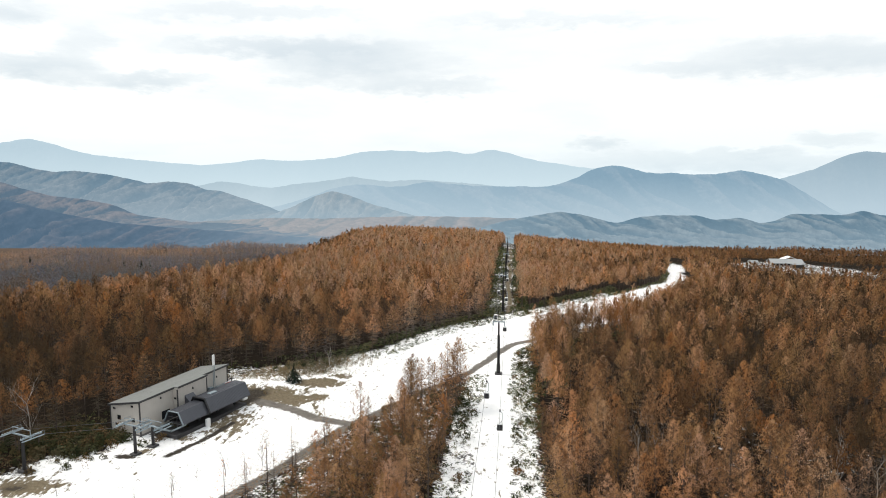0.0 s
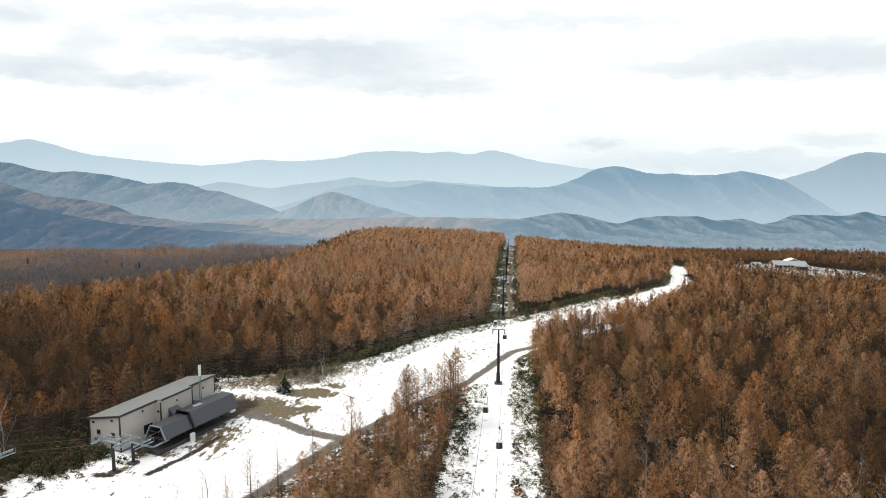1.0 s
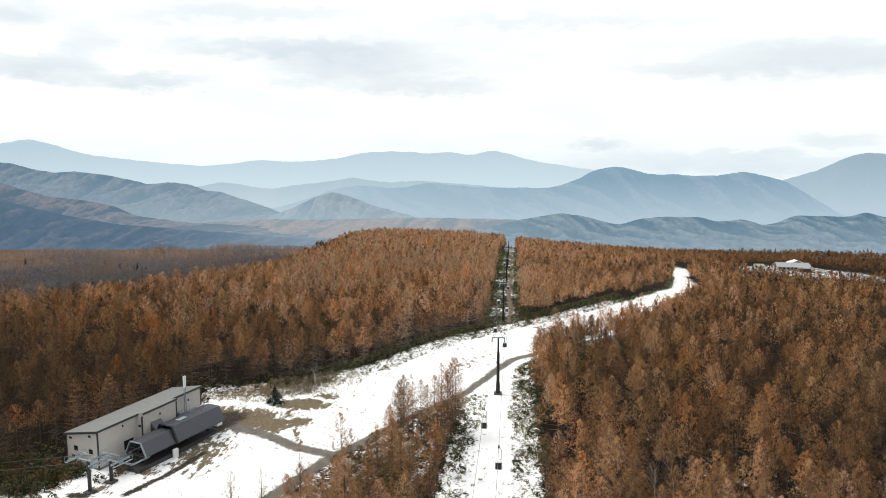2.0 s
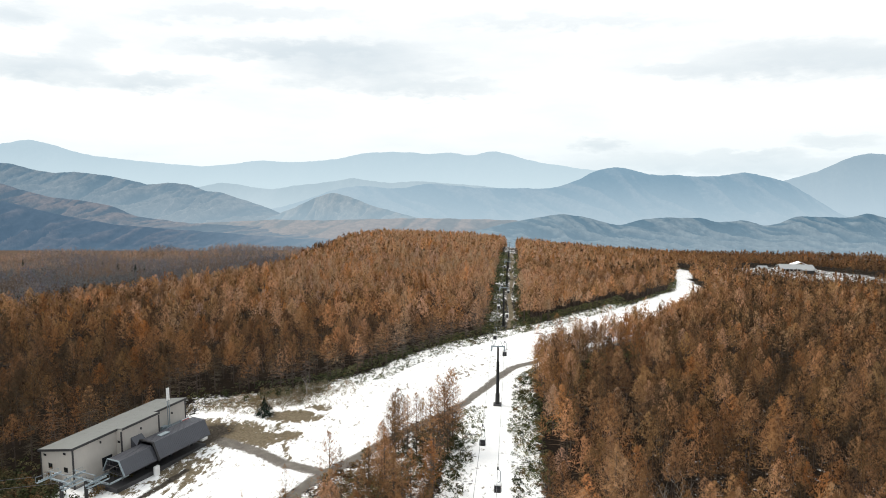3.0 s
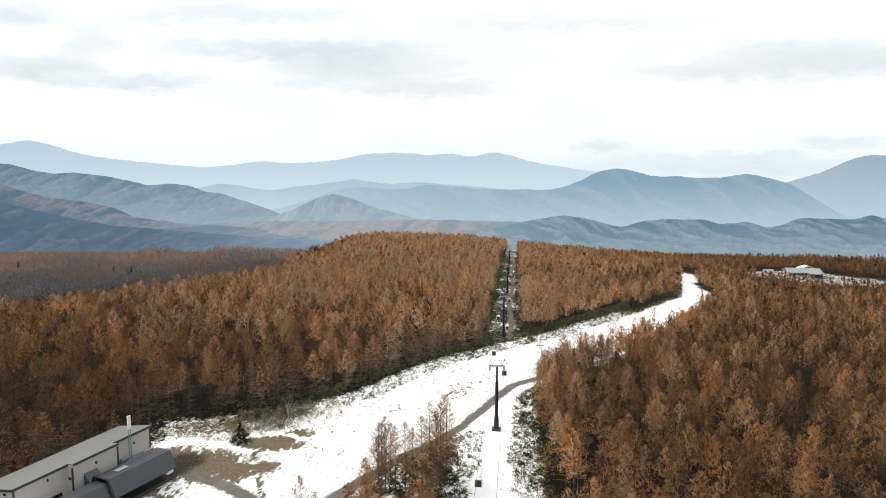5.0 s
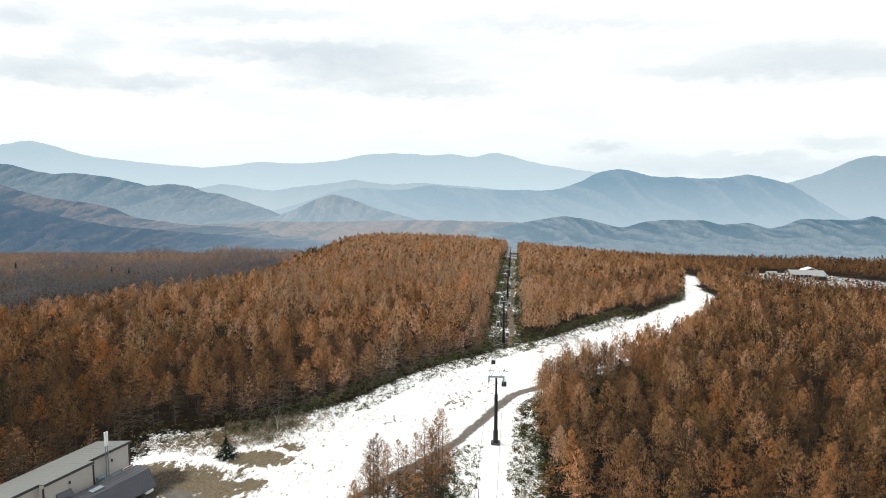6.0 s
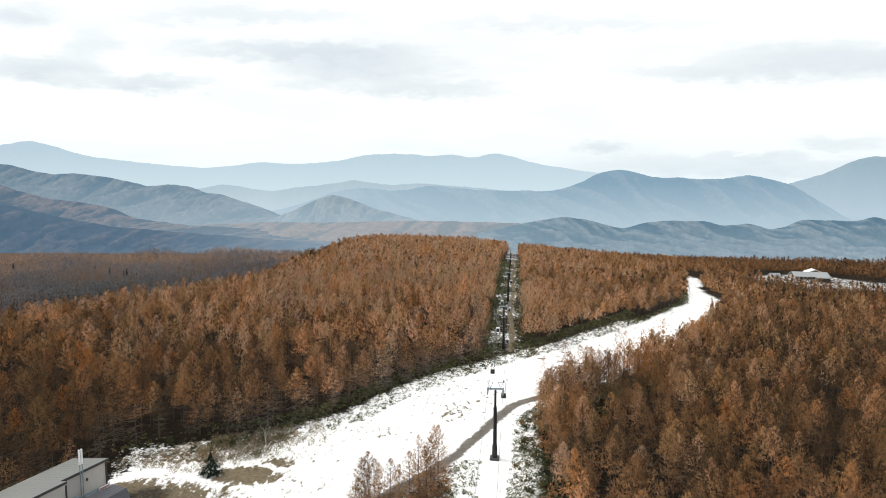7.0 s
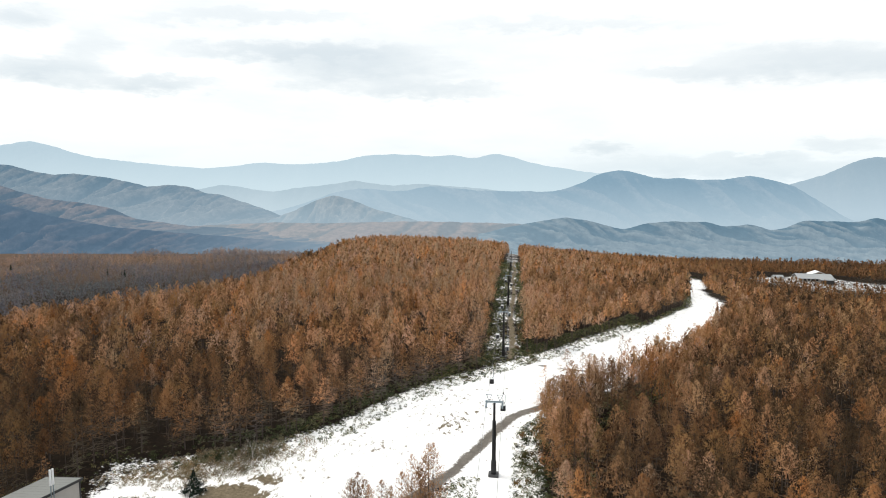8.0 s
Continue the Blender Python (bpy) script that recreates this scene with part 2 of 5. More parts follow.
PISTE = [(-150, 40), (-100, 108), (-87, 122), (-80, 140), (-70, 160), (-60, 189), (-33, 198), (-16, 211), (-5, 231), (18, 260), (30, 271),
         (60, 304), (105, 367), (168, 471), (231, 638), (262, 735), (283, 772), (294, 755), (262, 692), (230, 584), (179, 440),
         (130, 350), (88, 288), (58, 255), (41, 243), (25, 215), (21, 189), (10, 190), (-3, 178), (-20, 155), (-29, 138), (-40, 116), (-80, 40)]
CLUMP = [(-60, 60), (-40, 113), (-29, 136), (-20, 152), (-4, 174), (6, 184), (7, 172), (1, 150), (-6, 128), (-14, 60)]
STAND = [(-29, 98), (-21.5, 119), (-14.5, 137), (-9.5, 149), (-6, 146), (-4, 128), (-5, 98)]
LONE_LARCHES = [(2.6, 159.4, 1.42), (1.2, 161.2, 1.3), (3.9, 163.6, 1.36), (4.6, 166.0, 1.3), (-0.4, 160.2, 1.12), (-7.8, 160.4, 1.12), (-6.9, 162.2, 1.1), (-9.2, 161.0, 1.05), (-5.4, 156.0, 1.1), (-3.6, 158.6, 1.08), (-2.2, 159.2, 1.12), (3.4, 160.8, 1.36), (-8.4, 159.0, 1.12)]
THIN_LARCHES = [(-36.0, 109.5, 1.0), (-33.4, 114.6, 1.1), (-31.2, 111.4, 0.9), (-29.4, 117.8, 1.1), (-27.6, 113.2, 1.0), (-38.4, 105.6, 1.0), (-34.6, 106.2, 0.9), (-24.4, 125.0, 1.1), (-46.0, 102.0, 0.9)]
CLEARING = [(400, 738), (360, 748), (354, 800), (450, 808), (560, 775), (760, 752), (760, 712), (560, 712), (480, 722)]
ROAD_UP = [(-52, 90), (-41, 113), (-35, 123), (-30, 133), (-24, 146), (-8, 170), (3.5, 184), (8, 192), (13.7, 204), (19, 215), (25, 226.5), (34, 236), (46, 246), (64, 262), (90, 290)]
CROSSING = [(27.9, 287.0), (32.0, 285.0), (36.0, 280.0), (43.5, 276.8), (52.0, 276.0), (66.0, 274.0)]
LIFT_TRACK = [(30.5, 286.0)] + [(lift_x(q) + 2.3 + 0.9 * math.sin(q * 0.045), q) for q in range(298, 720, 14)]
STREAK = [(-60.0, 131.5), (-55.5, 139.5), (-52.0, 150.0)]
TYRES = [(-39.5, 176.0), (-36.4, 169.0), (-30.9, 153.7)]
PAD = [(-65, 146), (-53.5, 170)]
ROAD_STATION = [(-57, 168), (-50, 165), (-42, 161), (-31, 153), (-23, 149)]
BASE = (-70.2, 141.2)  # the near corner of the station building
ALONG = Vector((11.6, 26.4)).normalized()


def masks(x, y):
    """How much snow, bare grass and road lies at a place, 0 to 1."""
    piste = signed(x, y, PISTE)
    lift = np.where(y < 262, 12.5, 9.0) - np.abs(x - lift_x(y))
    lower = (y < 262)
    track = np.where(lower, 4.2 - np.abs(x - lift_x(y)), -9)
    snow = np.maximum(np.clip(0.5 + piste / 2.5, 0, 1), np.clip(0.5 + track / 2, 0, 1))
    side = np.where(lower, np.clip(lift / 3, 0, 1) * 0.66, np.clip(lift / 3, 0, 1) * (0.28 + 0.26 * np.sin(y * 0.055) ** 4))
    rim = np.maximum(np.clip(1 + piste / 5, 0, 1) * 0.6, np.clip(1.8 - near_path(x, y, PISTE[5:13]) / 6.5, 0, 1) * np.where(x < -30, 0.54, 0.84))
    clear = np.clip(0.5 + signed(x, y, CLEARING) / 10, 0, 1) * 0.44
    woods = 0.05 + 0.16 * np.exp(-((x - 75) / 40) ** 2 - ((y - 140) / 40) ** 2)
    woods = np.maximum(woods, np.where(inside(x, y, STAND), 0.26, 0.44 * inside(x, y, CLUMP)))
    snow = np.maximum.reduce([snow, side, rim, clear, woods])
    snow = snow * (1 - 0.85 * np.exp(-(((x + 82) / 10) ** 4) - ((y - 138) / 8) ** 4))
    road = np.maximum(np.clip(1.1 - near_path(x, y, ROAD_UP) / 2.5, 0, 1), np.clip(1.1 - near_path(x, y, ROAD_STATION) / 2.9, 0, 1))
    road = np.maximum(road, np.clip(0.95 - near_path(x, y, CROSSING) / 1.7, 0, 1))
    # Mud round the terminal, its dark colour also standing for roof shade.
    mud = np.clip(1.3 - near_path(x, y, PAD) / 6.0, 0, 1)

    def spot(cx, cy, rx, ry, k):
        return k * np.exp(-((x - cx) / rx) ** 2 - ((y - cy) / ry) ** 2)

    mud = np.maximum.reduce([mud, spot(-68.5, 130.5, 3.2, 1.5, 0.95), spot(-65.5, 136.3, 1.8, 1.3, 0.85), spot(-85, 123, 3, 2, 0.8), spot(-83.5, 117, 4, 2.5, 0.6), np.clip(0.95 - near_path(x, y, STREAK) / 1.9, 0, 0.9)])
    bare = np.maximum.reduce([np.clip(0.75 - near_path(x, y, TYRES) / 2.2, 0, 1), spot(-49, 169, 10, 8, 1.2), spot(-57, 174, 6, 4.5, 1.15), spot(-41, 166, 7, 5, 1.1), spot(-36.5, 181, 7, 4.0, 1.4), spot(-31, 187.5, 4, 2.6, 1.0), spot(-35, 169, 3.8, 2.6, 1.15), spot(-54, 188, 12, 5, 0.52), spot(-52, 150, 8, 12, 0.7), spot(-58, 158, 7, 12, 0.95), spot(-82, 117, 10, 5, 0.9),
                              spot(-66, 133, 3, 2, 0.8), spot(-60, 141, 5, 3, 0.62), spot(-26, 130, 8, 14, 0.5), spot(440, 745, 40, 16, 0.45), spot(560, 735, 60, 12, 0.4), spot(8, 222, 9, 12, 0.40), spot(-12, 205, 12, 6, 0.36), np.clip(1.35 - near_path(x, y, LIFT_TRACK) / 1.5, 0, 0.85), np.full_like(x, 0.13) + 0.12 * sigmoid((y - 420) / 60) + 0.10 * np.sin(x * 0.07 + 0.8) * np.sin(y * 0.06)])
    return snow, bare, road, mud


def woods(x, y):
    """True where larches grow."""
    open_piste = (signed(x, y, PISTE) > np.where(y > 330, -1.2, -3.5)) | (near_path(x, y, PISTE[5:11]) < 8.5) | (near_path(x, y, PISTE[10:13]) < 5.0) | (near_path(x, y, PISTE[1:6]) < 6)
    corridor = np.abs(x - lift_x(y)) < np.where(y < 262, 10.6, 8.0)
    clear = signed(x, y, CLEARING) > -3
    u = (x - BASE[0]) * ALONG.x + (y - BASE[1]) * ALONG.y
    v = -(x - BASE[0]) * ALONG.y + (y - BASE[1]) * ALONG.x
    station = (u > -6) & (u < 40) & (v > -30) & (v < 14)
    return ~(open_piste | corridor | clear | station)


# ---- the ground, one sheet to the horizon ----
def mesh_of(name, verts, faces, mats, tint=None, attributes=None, smooth=False, slots=None):
    me = bpy.data.meshes.new(name)
    verts, faces = np.asarray(verts, np.float32), np.asarray(faces, np.int32)
    n = faces.shape[1]
    me.vertices.add(len(verts))
    me.vertices.foreach_set("co", verts.ravel())
    me.loops.add(faces.size)
    me.loops.foreach_set("vertex_index", faces.ravel())
    me.polygons.add(len(faces))
    me.polygons.foreach_set("loop_start", np.arange(0, faces.size, n, dtype=np.int32))
    me.polygons.foreach_set("loop_total", np.full(len(faces), n, np.int32))
    me.polygons.foreach_set("use_smooth", np.full(len(faces), smooth))
    if slots is not None:
        me.polygons.foreach_set("material_index", np.asarray(slots, np.int32))
    me.update(calc_edges=True)
    for key, v in dict(attributes or {}, **({"tint": tint} if tint is not None else {})).items():
        a = me.attributes.new(key, "FLOAT", "POINT")
        a.data.foreach_set("value", np.asarray(v, np.float32).ravel())
    for mat in mats:
        me.materials.append(mat)
    return me


def graded(lo, a, b, hi, step, grow=1.09):
    """Coordinates with a fine stretch from a to b that coarsens outwards."""
    mid = list(np.arange(a, b, step))
    up, d = [b], step
    while up[-1] < hi:
        d *= grow
        up.append(up[-1] + d)
    down, d = [a], step
    while down[-1] > lo:
        d *= grow
        down.append(down[-1] - d)
    return np.array(down[:0:-1] + mid + up)


def build_ground():
    xs, ys = graded(-4900, -98, 60, 4900, 0.95, 1.065), graded(-1500, 112, 250, 4900, 0.95, 1.042)
    gx, gy = np.meshgrid(xs, ys)
    snow, bare, road, mud = masks(gx, gy)
    z = height(gx, gy) - 0.12 * road
    far = np.clip((np.hypot(gx, gy) - 1000) / 400, 0, 1)
    n, m = len(xs), len(ys)
    idx = (np.arange(m - 1)[:, None] * n + np.arange(n - 1)[None, :]).ravel()
    faces = np.stack([idx, idx + 1, idx + n + 1, idx + n], 1)
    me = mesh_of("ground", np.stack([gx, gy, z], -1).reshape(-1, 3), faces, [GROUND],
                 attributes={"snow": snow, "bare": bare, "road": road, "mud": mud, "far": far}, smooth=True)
    tagged(new("ground", me), "snow-dusted ground with brown grass, shade-darkened leaf litter and a gravel track", "ground", kind="structure")


build_ground()


# ---- far mountains ----
def hill_material(name, wood, russet, haze, base, span, amount, mist, scale, cover=0.5, fade=None):
    """Wooded slopes far off with bare russet patches; haze that pales towards the valley is mixed in as emission."""
    m, t, b = material(name, 0.95)
    b.inputs["Specular IOR Level"].default_value = 0.0
    p = place_of(t)
    big, canopy, patchwork = noise_of(t, p, scale, 5, 0.6), noise_of(t, p, 0.035, 4, 0.7), noise_of(t, p, scale * 1.3, 6, 0.65, (1, 1, 2.0), (5, 1, 2))
    open_land = math_node(t, "ADD", math_node(t, "MULTIPLY", patchwork, 0.28), math_node(t, "MULTIPLY", value_of(t, "spur"), 0.56))
    open_land = math_node(t, "ADD", open_land, math_node(t, "MULTIPLY", canopy, 0.16))
    patch = ramp(t, open_land, [(cover - 0.05, grey(0.0)), (cover + 0.1, grey(1.0))])
    grain = ramp(t, canopy, [(0.3, grey(0.6)), (0.5, grey(1.0)), (0.7, grey(1.45))])
    t.links.new(mixed(t, 1.0, mixed(t, patch, wood, russet), grain, "MULTIPLY"), b.inputs["Base Color"])
    bump(t, b, canopy, 0.35, 6.0)
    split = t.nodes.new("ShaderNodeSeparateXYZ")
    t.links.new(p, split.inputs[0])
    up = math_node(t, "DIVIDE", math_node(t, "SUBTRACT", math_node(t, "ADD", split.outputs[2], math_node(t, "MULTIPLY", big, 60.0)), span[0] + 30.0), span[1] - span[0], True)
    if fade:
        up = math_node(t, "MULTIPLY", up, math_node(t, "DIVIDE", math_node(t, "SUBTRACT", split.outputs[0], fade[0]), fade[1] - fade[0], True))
    # Haze is a glow of the slope itself, coloured by height.
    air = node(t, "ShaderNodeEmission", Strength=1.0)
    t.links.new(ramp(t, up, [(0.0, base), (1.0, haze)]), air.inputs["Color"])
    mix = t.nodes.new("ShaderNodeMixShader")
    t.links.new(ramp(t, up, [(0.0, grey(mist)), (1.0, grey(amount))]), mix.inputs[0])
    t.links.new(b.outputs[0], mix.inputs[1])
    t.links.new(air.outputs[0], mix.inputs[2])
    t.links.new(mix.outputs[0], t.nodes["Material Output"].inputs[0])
    return m


GRADIENTS = np.random.default_rng(77).uniform(0, 2 * math.pi, (256, 256))


def relief_noise(x, y, seed=0):
    """Smooth gradient noise, about -0.7 to 0.7."""
    x, y = x + seed * 17.3, y + seed * 9.1
    ix, iy = np.floor(x).astype(int), np.floor(y).astype(int)
    fx, fy = x - ix, y - iy

    def corner(dx, dy):
        g = GRADIENTS[(ix + dx) % 256, (iy + dy) % 256]
        return np.cos(g) * (fx - dx) + np.sin(g) * (fy - dy)
    wx, wy = fx * fx * fx * (fx * (fx * 6 - 15) + 10), fy * fy * fy * (fy * (fy * 6 - 15) + 10)
    top, low = corner(0, 0) * (1 - wx) + corner(1, 0) * wx, corner(0, 1) * (1 - wx) + corner(1, 1) * wx
    return top * (1 - wy) + low * wy


def ridge(name, dist, peaks, mat, label, depth=900.0, toe=(441, 441), seed=0, relief=0.3, size=300.0, lean=0.5, step=6.0, rows=110, steep=1.2, back=160.0):
    """A mountain: its skyline runs through the named summits and saddles, spurs and gullies run down to a toe nearer by."""
    px, pz = np.array([q[0] for q in peaks]), np.array([q[1] for q in peaks])
    n = int(min(700, (px[-1] - px[0]) * dist / step))
    bear = np.linspace(px[0], px[-1], n)
    kernel = np.hanning(max(5, n // 45 * 2 + 1))
    crest = np.interp(bear, px, pz)
    crest = np.convolve(np.pad(crest, len(kernel) // 2, "edge"), kernel / kernel.sum(), "valid") * dist + 60
    crest = crest + dist / 900 * (relief_noise(bear * dist / 55, bear * 0, seed + 4) + 0.6 * relief_noise(bear * dist / 17, bear * 0, seed + 5))
    low = np.interp(bear, (px[0], px[-1]), [bearing(784, v)[1] for v in toe]) * (dist - depth) + 60
    s = np.concatenate([np.linspace(0, 1, rows), [1.03, 1.2]])[:, None]
    y = dist - depth * (1 - s) + 0 * bear[None]
    y = np.where(s > 1, dist + back * (s - 1) / 0.2, y)
    x = bear[None] * y
    fall = np.minimum(s, 1.0)
    z = low[None] + (crest - low)[None] * fall ** steep
    warp_x, warp_y = 0.9 * relief_noise(x / size * 0.5, y / size * 0.5, seed + 1), 0.9 * relief_noise(x / size * 0.5, y / size * 0.5, seed + 2)
    carve = 0
    for k, share in ((1.0, 0.45), (0.45, 0.32), (0.2, 0.17), (0.085, 0.06)):
        u, v = (x + lean * (dist - y)) / (size * k) + warp_x, y / (size * k * 2.4) + warp_y
        carve = carve + share * np.minimum(1.0, np.abs(relief_noise(u, v, seed + 7 * k)) * 2.6)
    rise = np.maximum(crest - low, 20.0)[None]
    spur = 1 - carve
    z = z - relief * rise * carve * np.minimum(1.0, 3.2 * (1 - fall)) * np.minimum(1.0, 0.25 + 2.2 * fall)
    z = np.where(s > 1, crest[None] - (s - 1) * 5 * 60, z)
    m = len(s)
    idx = (np.arange(m - 1)[:, None] * n + np.arange(n - 1)[None, :]).ravel()
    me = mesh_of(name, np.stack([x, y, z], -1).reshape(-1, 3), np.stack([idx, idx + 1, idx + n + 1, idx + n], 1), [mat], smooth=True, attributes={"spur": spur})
    tagged(new(name, me), label, "mountain", kind="structure")


def skyline(*pts):
    return [bearing(u, v) for u, v in pts]


# Haze colours painted per layer: upper slope, then foot.
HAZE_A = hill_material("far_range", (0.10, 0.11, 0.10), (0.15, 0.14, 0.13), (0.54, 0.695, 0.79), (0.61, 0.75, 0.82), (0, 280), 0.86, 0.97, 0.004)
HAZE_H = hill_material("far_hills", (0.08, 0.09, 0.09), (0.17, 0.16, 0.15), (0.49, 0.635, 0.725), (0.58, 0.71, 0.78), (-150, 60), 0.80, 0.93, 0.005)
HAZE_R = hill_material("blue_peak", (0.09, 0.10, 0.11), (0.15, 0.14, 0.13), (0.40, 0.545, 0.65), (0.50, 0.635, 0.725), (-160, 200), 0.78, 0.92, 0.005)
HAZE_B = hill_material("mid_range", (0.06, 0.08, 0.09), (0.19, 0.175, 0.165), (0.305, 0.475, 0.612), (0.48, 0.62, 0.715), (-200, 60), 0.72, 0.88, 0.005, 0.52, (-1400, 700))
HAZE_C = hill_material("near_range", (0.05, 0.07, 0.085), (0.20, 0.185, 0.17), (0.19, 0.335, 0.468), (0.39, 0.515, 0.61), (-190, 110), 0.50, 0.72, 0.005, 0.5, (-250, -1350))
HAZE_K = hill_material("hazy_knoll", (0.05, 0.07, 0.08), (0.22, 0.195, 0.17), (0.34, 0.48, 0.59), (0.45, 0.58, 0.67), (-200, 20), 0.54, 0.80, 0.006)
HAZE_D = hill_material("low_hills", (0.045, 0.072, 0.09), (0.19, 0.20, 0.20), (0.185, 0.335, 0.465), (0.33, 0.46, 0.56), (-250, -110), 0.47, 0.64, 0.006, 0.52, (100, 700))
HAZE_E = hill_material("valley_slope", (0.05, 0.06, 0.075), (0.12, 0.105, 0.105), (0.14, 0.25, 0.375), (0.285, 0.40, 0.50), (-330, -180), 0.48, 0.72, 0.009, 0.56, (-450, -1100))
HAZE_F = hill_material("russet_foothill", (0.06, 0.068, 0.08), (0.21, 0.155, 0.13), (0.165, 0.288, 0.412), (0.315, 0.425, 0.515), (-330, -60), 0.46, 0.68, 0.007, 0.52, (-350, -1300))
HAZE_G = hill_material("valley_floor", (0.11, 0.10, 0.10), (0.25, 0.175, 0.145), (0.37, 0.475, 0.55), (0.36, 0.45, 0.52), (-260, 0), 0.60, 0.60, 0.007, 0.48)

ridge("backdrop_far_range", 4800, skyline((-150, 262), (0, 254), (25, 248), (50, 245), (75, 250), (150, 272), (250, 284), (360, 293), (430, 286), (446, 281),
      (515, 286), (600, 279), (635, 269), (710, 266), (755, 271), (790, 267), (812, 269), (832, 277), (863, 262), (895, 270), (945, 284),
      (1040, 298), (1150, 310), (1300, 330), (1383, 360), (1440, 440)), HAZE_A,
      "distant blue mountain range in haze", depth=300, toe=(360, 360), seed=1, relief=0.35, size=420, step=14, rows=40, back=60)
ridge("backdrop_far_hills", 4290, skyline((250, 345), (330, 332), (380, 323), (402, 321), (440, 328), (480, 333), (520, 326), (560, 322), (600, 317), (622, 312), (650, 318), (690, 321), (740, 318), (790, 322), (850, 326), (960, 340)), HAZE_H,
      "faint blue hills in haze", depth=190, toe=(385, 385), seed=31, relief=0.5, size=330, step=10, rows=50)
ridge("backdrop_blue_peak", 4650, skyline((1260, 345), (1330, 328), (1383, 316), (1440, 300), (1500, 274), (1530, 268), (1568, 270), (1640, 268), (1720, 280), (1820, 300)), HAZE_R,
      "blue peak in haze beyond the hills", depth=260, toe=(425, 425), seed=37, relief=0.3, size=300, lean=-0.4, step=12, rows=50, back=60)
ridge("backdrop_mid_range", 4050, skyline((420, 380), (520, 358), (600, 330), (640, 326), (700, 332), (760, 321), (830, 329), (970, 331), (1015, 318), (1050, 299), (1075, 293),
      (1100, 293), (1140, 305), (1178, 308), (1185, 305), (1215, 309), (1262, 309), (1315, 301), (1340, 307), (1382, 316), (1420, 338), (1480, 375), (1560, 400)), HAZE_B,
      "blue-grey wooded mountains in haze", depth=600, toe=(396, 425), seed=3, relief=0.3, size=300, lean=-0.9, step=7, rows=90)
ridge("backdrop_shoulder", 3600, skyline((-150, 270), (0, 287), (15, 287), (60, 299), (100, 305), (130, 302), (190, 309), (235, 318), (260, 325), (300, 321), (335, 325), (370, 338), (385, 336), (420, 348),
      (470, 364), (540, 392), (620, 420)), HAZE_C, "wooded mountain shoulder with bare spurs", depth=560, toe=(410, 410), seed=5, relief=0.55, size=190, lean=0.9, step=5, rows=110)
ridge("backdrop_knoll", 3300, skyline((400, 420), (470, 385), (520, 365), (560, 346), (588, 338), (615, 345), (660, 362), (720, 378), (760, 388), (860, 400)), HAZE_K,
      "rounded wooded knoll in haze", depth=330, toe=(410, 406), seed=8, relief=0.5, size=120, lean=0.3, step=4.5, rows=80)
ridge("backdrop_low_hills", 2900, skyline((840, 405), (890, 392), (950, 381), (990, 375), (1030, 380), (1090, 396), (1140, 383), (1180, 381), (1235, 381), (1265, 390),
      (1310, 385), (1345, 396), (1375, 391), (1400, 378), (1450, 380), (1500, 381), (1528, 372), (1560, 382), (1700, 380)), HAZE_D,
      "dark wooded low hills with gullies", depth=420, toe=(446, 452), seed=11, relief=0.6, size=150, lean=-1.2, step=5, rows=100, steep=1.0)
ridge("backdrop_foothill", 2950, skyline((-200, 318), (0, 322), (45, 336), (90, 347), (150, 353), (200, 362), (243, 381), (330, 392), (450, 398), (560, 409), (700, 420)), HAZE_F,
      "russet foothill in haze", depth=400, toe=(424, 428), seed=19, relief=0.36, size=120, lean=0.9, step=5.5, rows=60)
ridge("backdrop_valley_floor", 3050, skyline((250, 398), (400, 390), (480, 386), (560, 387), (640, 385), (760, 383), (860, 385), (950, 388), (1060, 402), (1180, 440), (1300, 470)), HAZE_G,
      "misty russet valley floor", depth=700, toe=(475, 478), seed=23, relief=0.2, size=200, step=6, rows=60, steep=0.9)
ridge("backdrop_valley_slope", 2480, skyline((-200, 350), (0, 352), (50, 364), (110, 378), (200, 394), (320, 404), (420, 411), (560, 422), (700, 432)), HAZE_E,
      "dark wooded valley slope with painted blue haze", depth=360, toe=(466, 466), seed=14, relief=0.45, size=110, lean=0.8, step=5.5, rows=60)


